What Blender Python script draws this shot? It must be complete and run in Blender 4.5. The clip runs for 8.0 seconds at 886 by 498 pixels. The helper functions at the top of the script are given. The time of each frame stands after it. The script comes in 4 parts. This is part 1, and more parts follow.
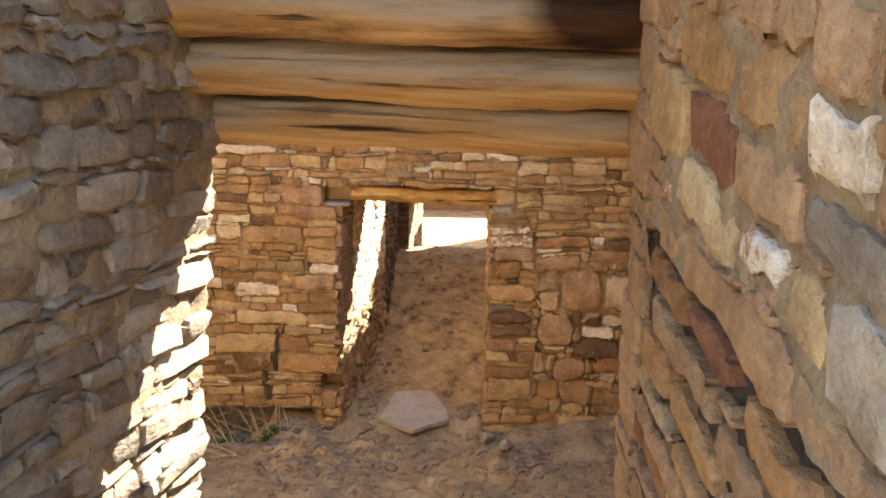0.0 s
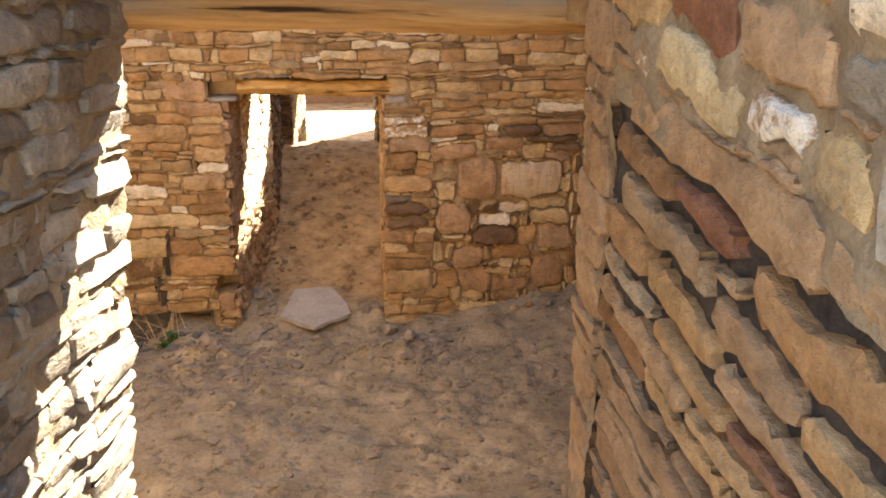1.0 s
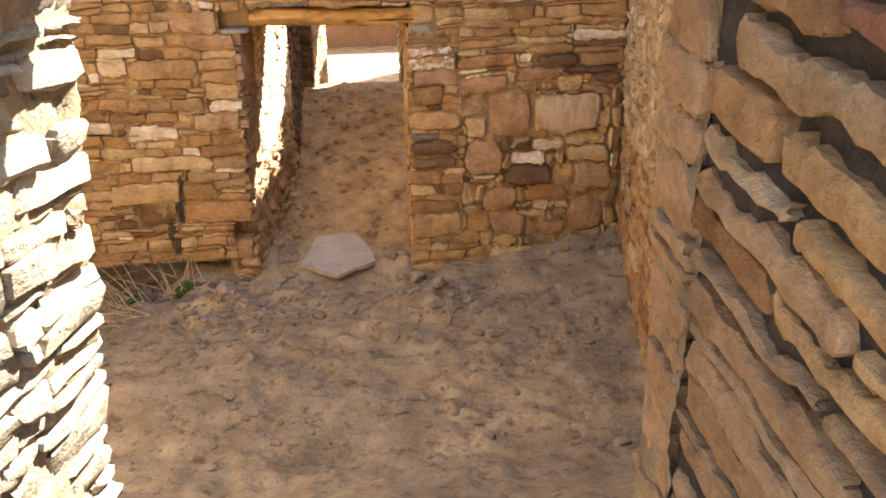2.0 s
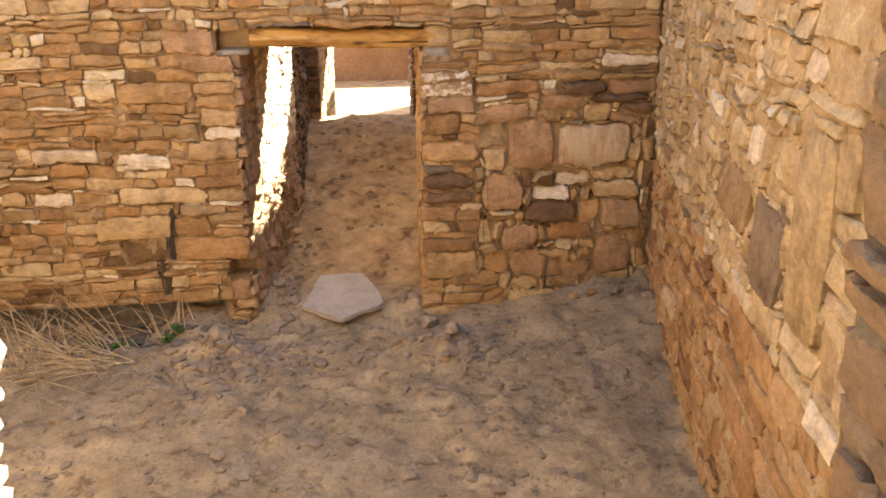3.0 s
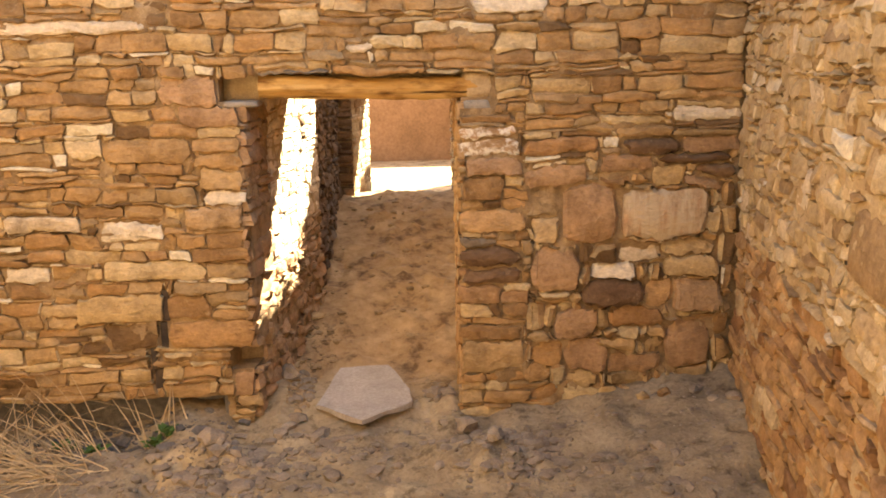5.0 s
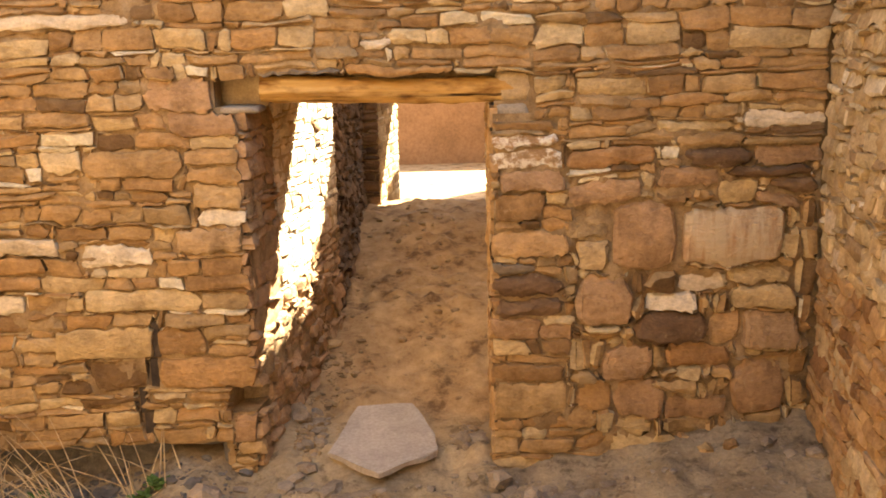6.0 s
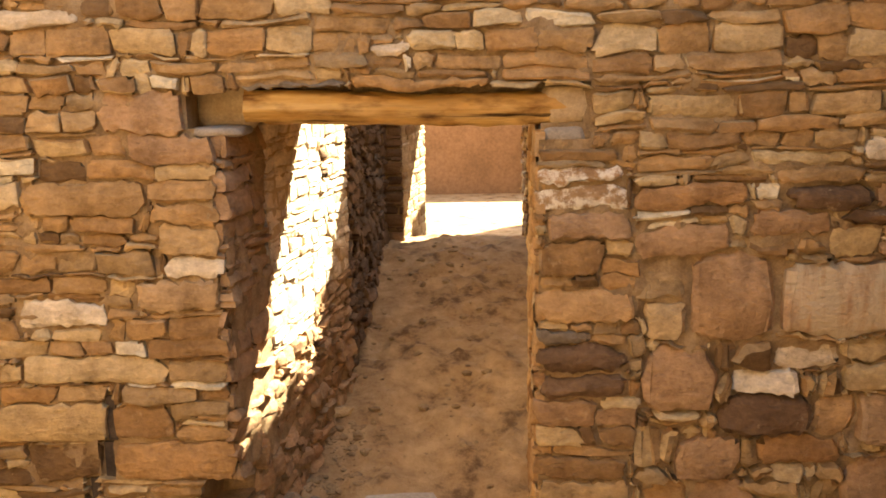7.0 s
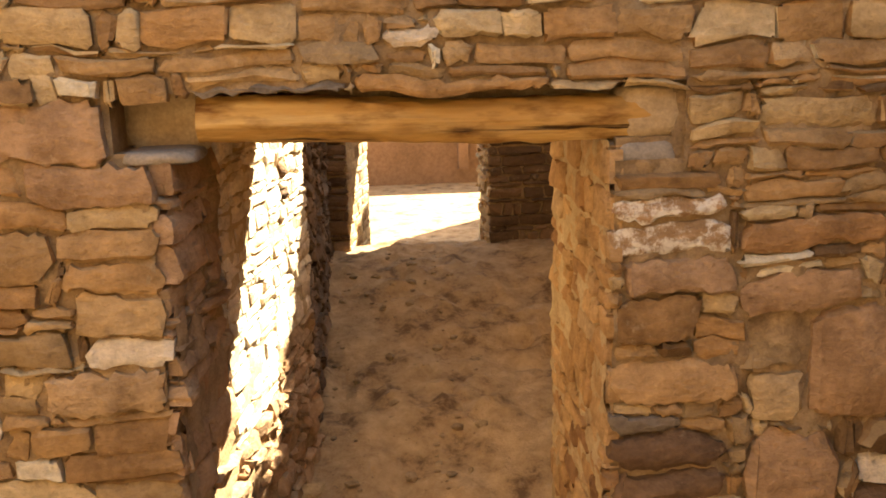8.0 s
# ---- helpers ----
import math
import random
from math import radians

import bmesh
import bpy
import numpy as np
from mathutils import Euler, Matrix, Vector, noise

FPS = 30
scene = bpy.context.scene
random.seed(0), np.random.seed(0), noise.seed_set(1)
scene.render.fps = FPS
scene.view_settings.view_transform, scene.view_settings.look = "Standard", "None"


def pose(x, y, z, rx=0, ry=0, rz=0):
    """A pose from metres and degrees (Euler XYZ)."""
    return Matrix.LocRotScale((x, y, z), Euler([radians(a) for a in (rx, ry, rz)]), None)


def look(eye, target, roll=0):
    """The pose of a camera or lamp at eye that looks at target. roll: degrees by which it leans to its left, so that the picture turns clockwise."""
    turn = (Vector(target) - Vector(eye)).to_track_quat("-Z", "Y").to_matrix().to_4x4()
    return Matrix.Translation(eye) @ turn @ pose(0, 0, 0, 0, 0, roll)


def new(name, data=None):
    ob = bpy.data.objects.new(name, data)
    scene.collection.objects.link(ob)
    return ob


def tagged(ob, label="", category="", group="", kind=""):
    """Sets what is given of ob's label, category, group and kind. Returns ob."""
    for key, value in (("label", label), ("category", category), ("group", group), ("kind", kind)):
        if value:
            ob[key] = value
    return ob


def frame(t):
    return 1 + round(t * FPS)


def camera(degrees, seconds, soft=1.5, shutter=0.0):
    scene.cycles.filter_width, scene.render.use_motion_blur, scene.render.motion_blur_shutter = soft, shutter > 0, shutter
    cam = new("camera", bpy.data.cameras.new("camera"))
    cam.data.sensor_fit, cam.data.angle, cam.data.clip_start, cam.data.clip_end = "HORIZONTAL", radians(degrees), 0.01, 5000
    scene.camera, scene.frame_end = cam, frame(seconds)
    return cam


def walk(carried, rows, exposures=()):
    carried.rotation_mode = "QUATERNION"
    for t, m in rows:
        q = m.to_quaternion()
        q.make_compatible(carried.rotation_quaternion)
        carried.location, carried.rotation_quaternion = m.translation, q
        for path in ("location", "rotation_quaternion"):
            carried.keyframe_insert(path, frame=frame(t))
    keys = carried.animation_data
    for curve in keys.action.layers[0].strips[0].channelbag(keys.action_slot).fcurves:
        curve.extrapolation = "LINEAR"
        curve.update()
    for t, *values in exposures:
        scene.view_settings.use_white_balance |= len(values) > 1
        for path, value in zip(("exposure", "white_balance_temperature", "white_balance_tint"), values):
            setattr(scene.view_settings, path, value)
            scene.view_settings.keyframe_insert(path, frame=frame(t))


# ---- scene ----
cam = camera(51.2, 8.0, soft=1.75)
PATH = [
    (0, (0.128, 0.767, 1.969), (0.143, 2.729, 1.581), 1.1),
    (0.5, (0.042, 0.781, 1.978), (0.249, 2.714, 1.506), -0.8),
    (1, (0.025, 0.825, 1.947), (0.302, 2.71, 1.339), 0.3),
    (1.5, (0.078, 0.98, 1.894), (0.305, 2.831, 1.169), -0.5),
    (2.8, (0.019, 1.378, 1.666), (0.226, 3.263, 1.029), -1.3),
    (3, (0.063, 1.487, 1.664), (0.264, 3.377, 1.043), -0.6),
    (3.5, (0.136, 1.71, 1.534), (0.302, 3.637, 1.024), -0.3),
    (4, (0.179, 1.878, 1.459), (0.317, 3.826, 1.027), -0.2),
    (4.5, (0.139, 1.984, 1.415), (0.293, 3.937, 1.012), 0.1),
    (5, (0.159, 2.131, 1.434), (0.264, 4.082, 1.006), -1.0),
    (6.5, (0.22, 2.943, 1.407), (0.211, 4.896, 0.976), -1.0),
    (7, (0.22, 3.286, 1.374), (0.18, 5.25, 1.0), -1.0),
    (7.5, (0.123, 3.654, 1.394), (0.133, 5.614, 1.0), -1.0),
    (8, (-0.051, 3.984, 1.418), (0.126, 5.929, 0.988), -1.4),
]
EXPOSURES = [(0, 3.1, 6600, 6), (0.5, 3.3, 6650, 6), (1.5, 3.29, 6500, 6), (3, 3.5, 6550, 6), (5, 3.6, 7450, 6), (6.5, 3.46, 7800, 7), (7.2, 3.24, 7750, 7), (8, 3.07, 7800, 7)]
walk(cam, [(t, look(eye, target, roll)) for t, eye, target, roll in PATH], EXPOSURES)

# ---- light: high sun ahead and to the right, clear sky over roofless rooms ----
SUN = Vector((1.0, 1.0, 1.38)).normalized()
world = bpy.data.worlds.new("sky")
scene.world = world
world.use_nodes = True
wn = world.node_tree.nodes
sky = wn.new("ShaderNodeTexSky")
sky.sky_type = "NISHITA"
sky.sun_disc = False
sky.sun_elevation = math.asin(SUN.z)
sky.sun_rotation = math.atan2(SUN.x, SUN.y)
world.node_tree.links.new(sky.outputs[0], wn["Background"].inputs[0])
wn["Background"].inputs[1].default_value = 0.075
sun_data = bpy.data.lights.new("sun", "SUN")
sun_data.energy, sun_data.angle, sun_data.color = 5.0, radians(0.5), (1.0, 0.94, 0.84)
sun = new("sun", sun_data)
sun.matrix_world = look((6, 12, 14), Vector((6, 12, 14)) - SUN)


# ---- materials ----
def base_mat(name, rough=0.9):
    m = bpy.data.materials.new(name)
    m.use_nodes = True
    nt = m.node_tree
    b = nt.nodes["Principled BSDF"]
    b.inputs["Roughness"].default_value = rough
    b.inputs["Specular IOR Level"].default_value = 0.2
    return m, nt, b


def ramp(nt, stops, interpolation="LINEAR"):
    r = nt.nodes.new("ShaderNodeValToRGB")
    r.color_ramp.interpolation = interpolation
    els = r.color_ramp.elements
    while len(els) < len(stops):
        els.new(0.5)
    for e, (p, c) in zip(els, stops):
        e.position, e.color = p, (*c, 1)
    return r


def tex(nt, kind, scale, detail=4.0, rough=0.6, coords="Object", stretch=None):
    co = nt.nodes.new("ShaderNodeNewGeometry") if coords == "World" else nt.nodes.new("ShaderNodeTexCoord")
    src = co.outputs["Position"] if coords == "World" else co.outputs["Object"]
    if stretch:
        mp = nt.nodes.new("ShaderNodeMapping")
        mp.inputs["Scale"].default_value = stretch
        nt.links.new(src, mp.inputs[0])
        src = mp.outputs[0]
    n = nt.nodes.new("ShaderNodeTexNoise" if kind == "noise" else "ShaderNodeTexVoronoi")
    n.inputs["Scale"].default_value = scale
    if kind == "noise":
        n.inputs["Detail"].default_value = detail
        n.inputs["Roughness"].default_value = rough
    nt.links.new(src, n.inputs["Vector"])
    return n


def mix(nt, kind, fac, a, b):
    m = nt.nodes.new("ShaderNodeMix")
    m.data_type, m.blend_type = "RGBA", kind
    for sock, v in ((m.inputs[0], fac), (m.inputs[6], a), (m.inputs[7], b)):
        if isinstance(v, (int, float)):
            sock.default_value = v
        elif isinstance(v, tuple):
            sock.default_value = (*v, 1)
        else:
            nt.links.new(v, sock)
    return m.outputs[2]


def bump(nt, bsdf, height, strength, distance, under=None):
    b = nt.nodes.new("ShaderNodeBump")
    b.inputs["Strength"].default_value, b.inputs["Distance"].default_value = strength, distance
    nt.links.new(height, b.inputs["Height"])
    if under:
        nt.links.new(under, b.inputs["Normal"])
    nt.links.new(b.outputs[0], bsdf.inputs["Normal"])
    return b.outputs[0]


TONES = [(0.0, (0.20, 0.125, 0.063)), (0.08, (0.33, 0.203, 0.097)), (0.2, (0.43, 0.281, 0.138)), (0.33, (0.51, 0.354, 0.184)), (0.43, (0.45, 0.276, 0.128)),
         (0.53, (0.38, 0.270, 0.148)), (0.64, (0.54, 0.400, 0.219)), (0.76, (0.45, 0.291, 0.143)), (0.885, (0.61, 0.478, 0.286)), (0.96, (0.76, 0.676, 0.500))]
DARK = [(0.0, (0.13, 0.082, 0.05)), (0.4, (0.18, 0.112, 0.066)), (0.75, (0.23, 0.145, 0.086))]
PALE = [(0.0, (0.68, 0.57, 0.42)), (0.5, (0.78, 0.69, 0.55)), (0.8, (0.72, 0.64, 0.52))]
GREY = [(0.0, (0.24, 0.20, 0.16)), (0.25, (0.30, 0.255, 0.20)), (0.5, (0.36, 0.305, 0.24)), (0.7, (0.29, 0.22, 0.155)), (0.85, (0.43, 0.37, 0.295))]
RED = [(0.0, (0.27, 0.13, 0.08)), (0.5, (0.33, 0.17, 0.10)), (0.8, (0.29, 0.165, 0.105))]
WARM = [(0.0, (0.31, 0.173, 0.085)), (0.12, (0.47, 0.291, 0.140)), (0.4, (0.54, 0.352, 0.180)), (0.6, (0.43, 0.255, 0.125)), (0.75, (0.53, 0.352, 0.186)), (0.94, (0.51, 0.365, 0.222))]
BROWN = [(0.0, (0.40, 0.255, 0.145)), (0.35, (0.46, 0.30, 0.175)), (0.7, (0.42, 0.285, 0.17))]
BUFF = [(0.0, (0.37, 0.255, 0.14)), (0.1, (0.51, 0.385, 0.22)), (0.4, (0.60, 0.475, 0.29)), (0.6, (0.53, 0.395, 0.23)), (0.75, (0.65, 0.52, 0.33)), (0.95, (0.79, 0.70, 0.53))]


def stone_mat(name, tones, per_island, lime=False):
    """Sandstone: a tone for each block, faint bedding, stains, lime crust and grain."""
    m, nt, b = base_mat(name, 0.92)
    if per_island:
        rnd = nt.nodes.new("ShaderNodeNewGeometry").outputs["Random Per Island"]
    else:
        rnd = nt.nodes.new("ShaderNodeObjectInfo").outputs["Random"]
    tone = ramp(nt, tones, "CONSTANT")
    nt.links.new(rnd, tone.inputs[0])
    big = tex(nt, "noise", 11.0, 6.0, 0.7, "World")
    fine = tex(nt, "noise", 90.0, 5.0, 0.75, "World")
    lumps = tex(nt, "noise", 32.0, 5.0, 0.65, "World", (1.0, 1.0, 1.9))
    stain = ramp(nt, [(0.3, (0.55, 0.51, 0.47)), (0.5, (0.95, 0.94, 0.92)), (0.66, (1.2, 1.18, 1.14))])
    nt.links.new(big.outputs[0], stain.inputs[0])
    c = mix(nt, "MULTIPLY", 0.85, tone.outputs[0], stain.outputs[0])
    bed = ramp(nt, [(0.3, (0.66, 0.6, 0.54)), (0.62, (1.1, 1.08, 1.06))])
    nt.links.new(lumps.outputs[0], bed.inputs[0])
    c = mix(nt, "MULTIPLY", 0.6, c, bed.outputs[0])
    grain = ramp(nt, [(0.3, (0.72, 0.69, 0.66)), (0.7, (1.18, 1.17, 1.15))])
    nt.links.new(fine.outputs[0], grain.inputs[0])
    c = mix(nt, "MULTIPLY", 0.5, c, grain.outputs[0])
    crust = tex(nt, "noise", 19.0, 7.0, 0.75, "World")
    if lime == "wash":
        crust = tex(nt, "noise", 7.0, 6.0, 0.65, "World", (2.2, 1.0, 0.45))
    cr = ramp(nt, [(0.44, (0, 0, 0)), (0.6, (0.8, 0.8, 0.8))] if lime == "wash" else [(0.47, (0, 0, 0)), (0.56, (1, 1, 1))] if lime else [(0.61, (0, 0, 0)), (0.7, (1, 1, 1))])
    nt.links.new(crust.outputs[0], cr.inputs[0])
    sc = nt.nodes.new("ShaderNodeMath")
    sc.operation = "MULTIPLY"
    sc.inputs[1].default_value = 0.92 if lime else 0.45
    nt.links.new(cr.outputs[0], sc.inputs[0])
    c = mix(nt, "MIX", sc.outputs[0], c, (0.6, 0.5, 0.345) if lime == "wash" else (0.82, 0.76, 0.66) if lime else (0.58, 0.44, 0.27))
    nt.links.new(c, b.inputs["Base Color"])
    n1 = bump(nt, b, lumps.outputs[0], 0.65, 0.02)
    bump(nt, b, fine.outputs[0], 0.55, 0.005, n1)
    return m


def earth_mat(name, a, b2, c2, scale=6.0, rough=0.95, relief=0.012):
    m, nt, b = base_mat(name, rough)
    big = tex(nt, "noise", scale, 6.0, 0.65, "World")
    fine = tex(nt, "noise", scale * 11, 5.0, 0.7, "World")
    col = ramp(nt, [(0.3, a), (0.5, b2), (0.7, c2)])
    nt.links.new(big.outputs[0], col.inputs[0])
    grain = ramp(nt, [(0.3, (0.68, 0.66, 0.64)), (0.68, (1.15, 1.14, 1.12))])
    nt.links.new(fine.outputs[0], grain.inputs[0])
    c = mix(nt, "MULTIPLY", 0.75, col.outputs[0], grain.outputs[0])
    nt.links.new(c, b.inputs["Base Color"])
    n1 = bump(nt, b, big.outputs[0], 0.45, relief * 2)
    bump(nt, b, fine.outputs[0], 0.6, relief, n1)
    return m


def wood_mat(name, dark, mid, light, grey, axis, burn=None, knots=False):
    m, nt, b = base_mat(name, 0.75)
    st = [16.0, 16.0, 16.0]
    st[axis] = 0.8
    grain = tex(nt, "noise", 2.4, 7.0, 0.7, "Object", tuple(st))
    st2 = [5.0, 5.0, 5.0]
    st2[axis] = 0.7
    blot = tex(nt, "noise", 2.6, 4.0, 0.55, "World", tuple(st2))
    col = ramp(nt, [(0.28, dark), (0.47, mid), (0.66, light)])
    nt.links.new(grain.outputs[0], col.inputs[0])
    bl = ramp(nt, [(0.42, (0, 0, 0)), (0.58, (1, 1, 1))])
    nt.links.new(blot.outputs[0], bl.inputs[0])
    g = mix(nt, "MULTIPLY", 0.7, grey, col.outputs[0])
    g = mix(nt, "ADD", 0.45, g, grey)
    if knots:
        grey_mask = bl.outputs[0]
    else:
        # greyer towards the upper flank of each pole, orange below
        oc = nt.nodes.new("ShaderNodeTexCoord")
        sp = nt.nodes.new("ShaderNodeSeparateXYZ")
        nt.links.new(oc.outputs["Object"], sp.inputs[0])
        ma = nt.nodes.new("ShaderNodeMath")
        ma.operation = "MULTIPLY_ADD"
        ma.inputs[1].default_value = 9.0
        nt.links.new(sp.outputs[2], ma.inputs[0])
        nt.links.new(blot.outputs[0], ma.inputs[2])
        wr = ramp(nt, [(0.34, (0, 0, 0)), (0.64, (0.95, 0.95, 0.95))])
        nt.links.new(ma.outputs[0], wr.inputs[0])
        grey_mask = wr.outputs[0]
    c = mix(nt, "MIX", grey_mask, col.outputs[0], g)
    crack = ramp(nt, [(0.3, (0.12, 0.09, 0.07)), (0.345, (1, 1, 1))])
    cn = tex(nt, "noise", 1.7, 3.0, 0.5, "Object", tuple(q * 1.3 if q > 1 else q * 0.8 for q in st))
    nt.links.new(cn.outputs[0], crack.inputs[0])
    c = mix(nt, "MULTIPLY", 1.0, c, crack.outputs[0])
    char = tex(nt, "noise", 9.0 if knots else 4.5, 5.0, 0.65, "World", (0.45, 1.0, 1.6) if knots else (0.4, 1.0, 3.2))
    ch = ramp(nt, [(0.36, (0.32, 0.22, 0.14)), (0.52, (1, 1, 1))] if knots else [(0.34, (0.28, 0.19, 0.13)), (0.5, (1, 1, 1))])
    nt.links.new(char.outputs[0], ch.inputs[0])
    c = mix(nt, "MULTIPLY", 1.0, c, ch.outputs[0])
    knot = tex(nt, "voronoi", 7.0, coords="Object", stretch=(0.9, 2.2, 2.2))
    kn = ramp(nt, [(0.07, (0.2, 0.13, 0.08)), (0.15, (0.75, 0.66, 0.55)), (0.3, (1, 1, 1))])
    nt.links.new(knot.outputs["Distance"], kn.inputs[0])
    c = mix(nt, "MULTIPLY", 1.0 if knots else 0.0, c, kn.outputs[0])
    if burn:
        pos = nt.nodes.new("ShaderNodeNewGeometry")
        mp = nt.nodes.new("ShaderNodeMapping")
        mp.inputs["Location"].default_value = tuple(-q / 0.15 for q in burn)
        mp.inputs["Scale"].default_value = (1 / 0.15,) * 3
        nt.links.new(pos.outputs["Position"], mp.inputs[0])
        ball = nt.nodes.new("ShaderNodeTexGradient")
        ball.gradient_type = "SPHERICAL"
        nt.links.new(mp.outputs[0], ball.inputs[0])
        rough_ = nt.nodes.new("ShaderNodeMath")
        rough_.operation = "MULTIPLY_ADD"
        rough_.inputs[1].default_value = 0.7
        nt.links.new(blot.outputs[0], rough_.inputs[0])
        nt.links.new(ball.outputs[1], rough_.inputs[2])
        scorch = ramp(nt, [(0.5, (1, 1, 1)), (0.85, (0.13, 0.085, 0.06))])
        nt.links.new(rough_.outputs[0], scorch.inputs[0])
        c = mix(nt, "MULTIPLY", 1.0, c, scorch.outputs[0])
    nt.links.new(c, b.inputs["Base Color"])
    n1 = bump(nt, b, grain.outputs[0], 0.6, 0.006)
    bump(nt, b, crack.outputs[0], 0.6, 0.006, n1)
    return m


STONE = {"tan": TONES, "dark": DARK, "pale": PALE, "grey": GREY, "buff": BUFF, "brown": BROWN, "warm": WARM, "red": RED}
STONE_ONE = {k: stone_mat("sandstone_" + k, v, False) for k, v in STONE.items()}
STONE_ONE["washed"] = stone_mat("sandstone_washed", BROWN, False, "wash")
STONE_ONE["lime"] = stone_mat("sandstone_lime_crust", BROWN, False, True)
STONE_MANY = stone_mat("sandstone_courses", TONES, True)
# darkened tones: the second room's shade is put into the stone colour
STONE_MANY_SHADED = stone_mat("sandstone_shaded_courses", DARK, True)
STONE_MANY_BUFF = stone_mat("sandstone_buff_courses", BUFF, True)
STONE_MANY_WARM = stone_mat("sandstone_warm_courses", WARM, True)
STONE_MANY_GREY = stone_mat("sandstone_grey_courses", GREY, True)
MORTAR = earth_mat("mud_mortar", (0.2, 0.13, 0.068), (0.335, 0.228, 0.125), (0.48, 0.345, 0.2), 14.0, 0.95, 0.008)
PASSMUD = earth_mat("grey_brown_mud", (0.23, 0.165, 0.105), (0.33, 0.245, 0.155), (0.41, 0.315, 0.205), 13.0, 0.95, 0.008)
# near-black colour that paints the shade deep in joints and cracks
JOINTSHADE = earth_mat("joint_shade", (0.045, 0.036, 0.032), (0.075, 0.058, 0.048), (0.13, 0.098, 0.074), 15.0, 0.97, 0.008)
PLASTER = earth_mat("mud_plaster", (0.36, 0.255, 0.14), (0.48, 0.355, 0.21), (0.58, 0.45, 0.285), 11.0, 0.95, 0.004)
GREYMUD = earth_mat("grey_mud", (0.27, 0.235, 0.195), (0.35, 0.30, 0.245), (0.42, 0.36, 0.295), 14.0, 0.95, 0.004)
REDMUD = earth_mat("red_mud_plaster", (0.17, 0.105, 0.065), (0.21, 0.13, 0.082), (0.25, 0.155, 0.10), 3.0, 0.95, 0.004)
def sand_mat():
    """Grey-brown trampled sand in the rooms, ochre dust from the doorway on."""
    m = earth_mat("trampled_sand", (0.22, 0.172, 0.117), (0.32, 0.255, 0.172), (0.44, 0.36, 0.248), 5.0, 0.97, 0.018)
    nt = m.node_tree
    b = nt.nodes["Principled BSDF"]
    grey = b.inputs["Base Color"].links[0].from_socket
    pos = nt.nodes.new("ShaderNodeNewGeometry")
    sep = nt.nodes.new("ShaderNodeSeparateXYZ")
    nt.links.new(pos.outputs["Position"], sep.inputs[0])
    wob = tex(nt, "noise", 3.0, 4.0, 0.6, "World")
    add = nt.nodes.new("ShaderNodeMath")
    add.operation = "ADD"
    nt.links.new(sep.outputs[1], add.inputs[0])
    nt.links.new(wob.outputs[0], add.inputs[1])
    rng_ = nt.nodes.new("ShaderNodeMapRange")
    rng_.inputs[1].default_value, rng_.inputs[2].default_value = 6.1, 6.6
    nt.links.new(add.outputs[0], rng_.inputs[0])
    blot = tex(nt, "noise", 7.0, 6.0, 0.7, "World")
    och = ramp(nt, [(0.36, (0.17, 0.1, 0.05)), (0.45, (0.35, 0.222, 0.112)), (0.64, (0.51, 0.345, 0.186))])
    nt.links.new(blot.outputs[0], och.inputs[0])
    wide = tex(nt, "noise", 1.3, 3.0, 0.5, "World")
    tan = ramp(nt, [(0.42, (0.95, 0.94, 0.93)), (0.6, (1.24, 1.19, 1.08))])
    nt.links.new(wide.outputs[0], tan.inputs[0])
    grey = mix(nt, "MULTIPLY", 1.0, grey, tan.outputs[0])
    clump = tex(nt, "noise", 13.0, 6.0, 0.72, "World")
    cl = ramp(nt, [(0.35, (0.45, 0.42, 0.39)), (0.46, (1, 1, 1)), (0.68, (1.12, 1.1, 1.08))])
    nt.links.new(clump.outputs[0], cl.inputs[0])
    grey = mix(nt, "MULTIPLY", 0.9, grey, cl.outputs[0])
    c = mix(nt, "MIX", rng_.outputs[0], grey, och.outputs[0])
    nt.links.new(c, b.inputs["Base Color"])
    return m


SAND = sand_mat()
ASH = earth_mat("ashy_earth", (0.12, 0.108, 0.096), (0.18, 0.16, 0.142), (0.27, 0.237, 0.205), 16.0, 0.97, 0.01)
CLOD = earth_mat("dirt_clods", (0.20, 0.155, 0.115), (0.29, 0.23, 0.17), (0.40, 0.32, 0.24), 12.0, 0.97, 0.006)
SLABM = earth_mat("grey_slab", (0.36, 0.31, 0.265), (0.43, 0.375, 0.325), (0.49, 0.43, 0.375), 7.0, 0.9, 0.003)
WOOD = wood_mat("weathered_timber", (0.17, 0.08, 0.028), (0.39, 0.21, 0.075), (0.54, 0.33, 0.145), (0.36, 0.325, 0.27), 0, (0.37, 2.13, 2.05))
WOOD_YELLOW = wood_mat("yellow_timber", (0.18, 0.095, 0.03), (0.52, 0.315, 0.105), (0.72, 0.49, 0.20), (0.42, 0.27, 0.10), 0, knots=True)
STRAW = earth_mat("dry_grass", (0.26, 0.18, 0.10), (0.50, 0.37, 0.21), (0.70, 0.56, 0.36), 14.0, 0.7, 0.001)
LEAF = earth_mat("green_leaf", (0.06, 0.11, 0.025), (0.09, 0.16, 0.04), (0.12, 0.2, 0.06), 30.0, 0.6, 0.002)


# ---- building helpers ----
def obj(name, verts, faces, material, parent=None, label="", smooth=False):
    me = bpy.data.meshes.new(name)
    me.from_pydata([tuple(map(float, v)) for v in verts], [], [tuple(map(int, f)) for f in faces])
    me.update()
    if smooth:
        me.polygons.foreach_set("use_smooth", [True] * len(me.polygons))
        if smooth != "all":
            me.set_sharp_from_angle(angle=radians(40))
    me.materials.append(material)
    ob = new(name, me)
    if parent:
        ob.parent = parent
    if label:
        ob["label"] = label
    return ob


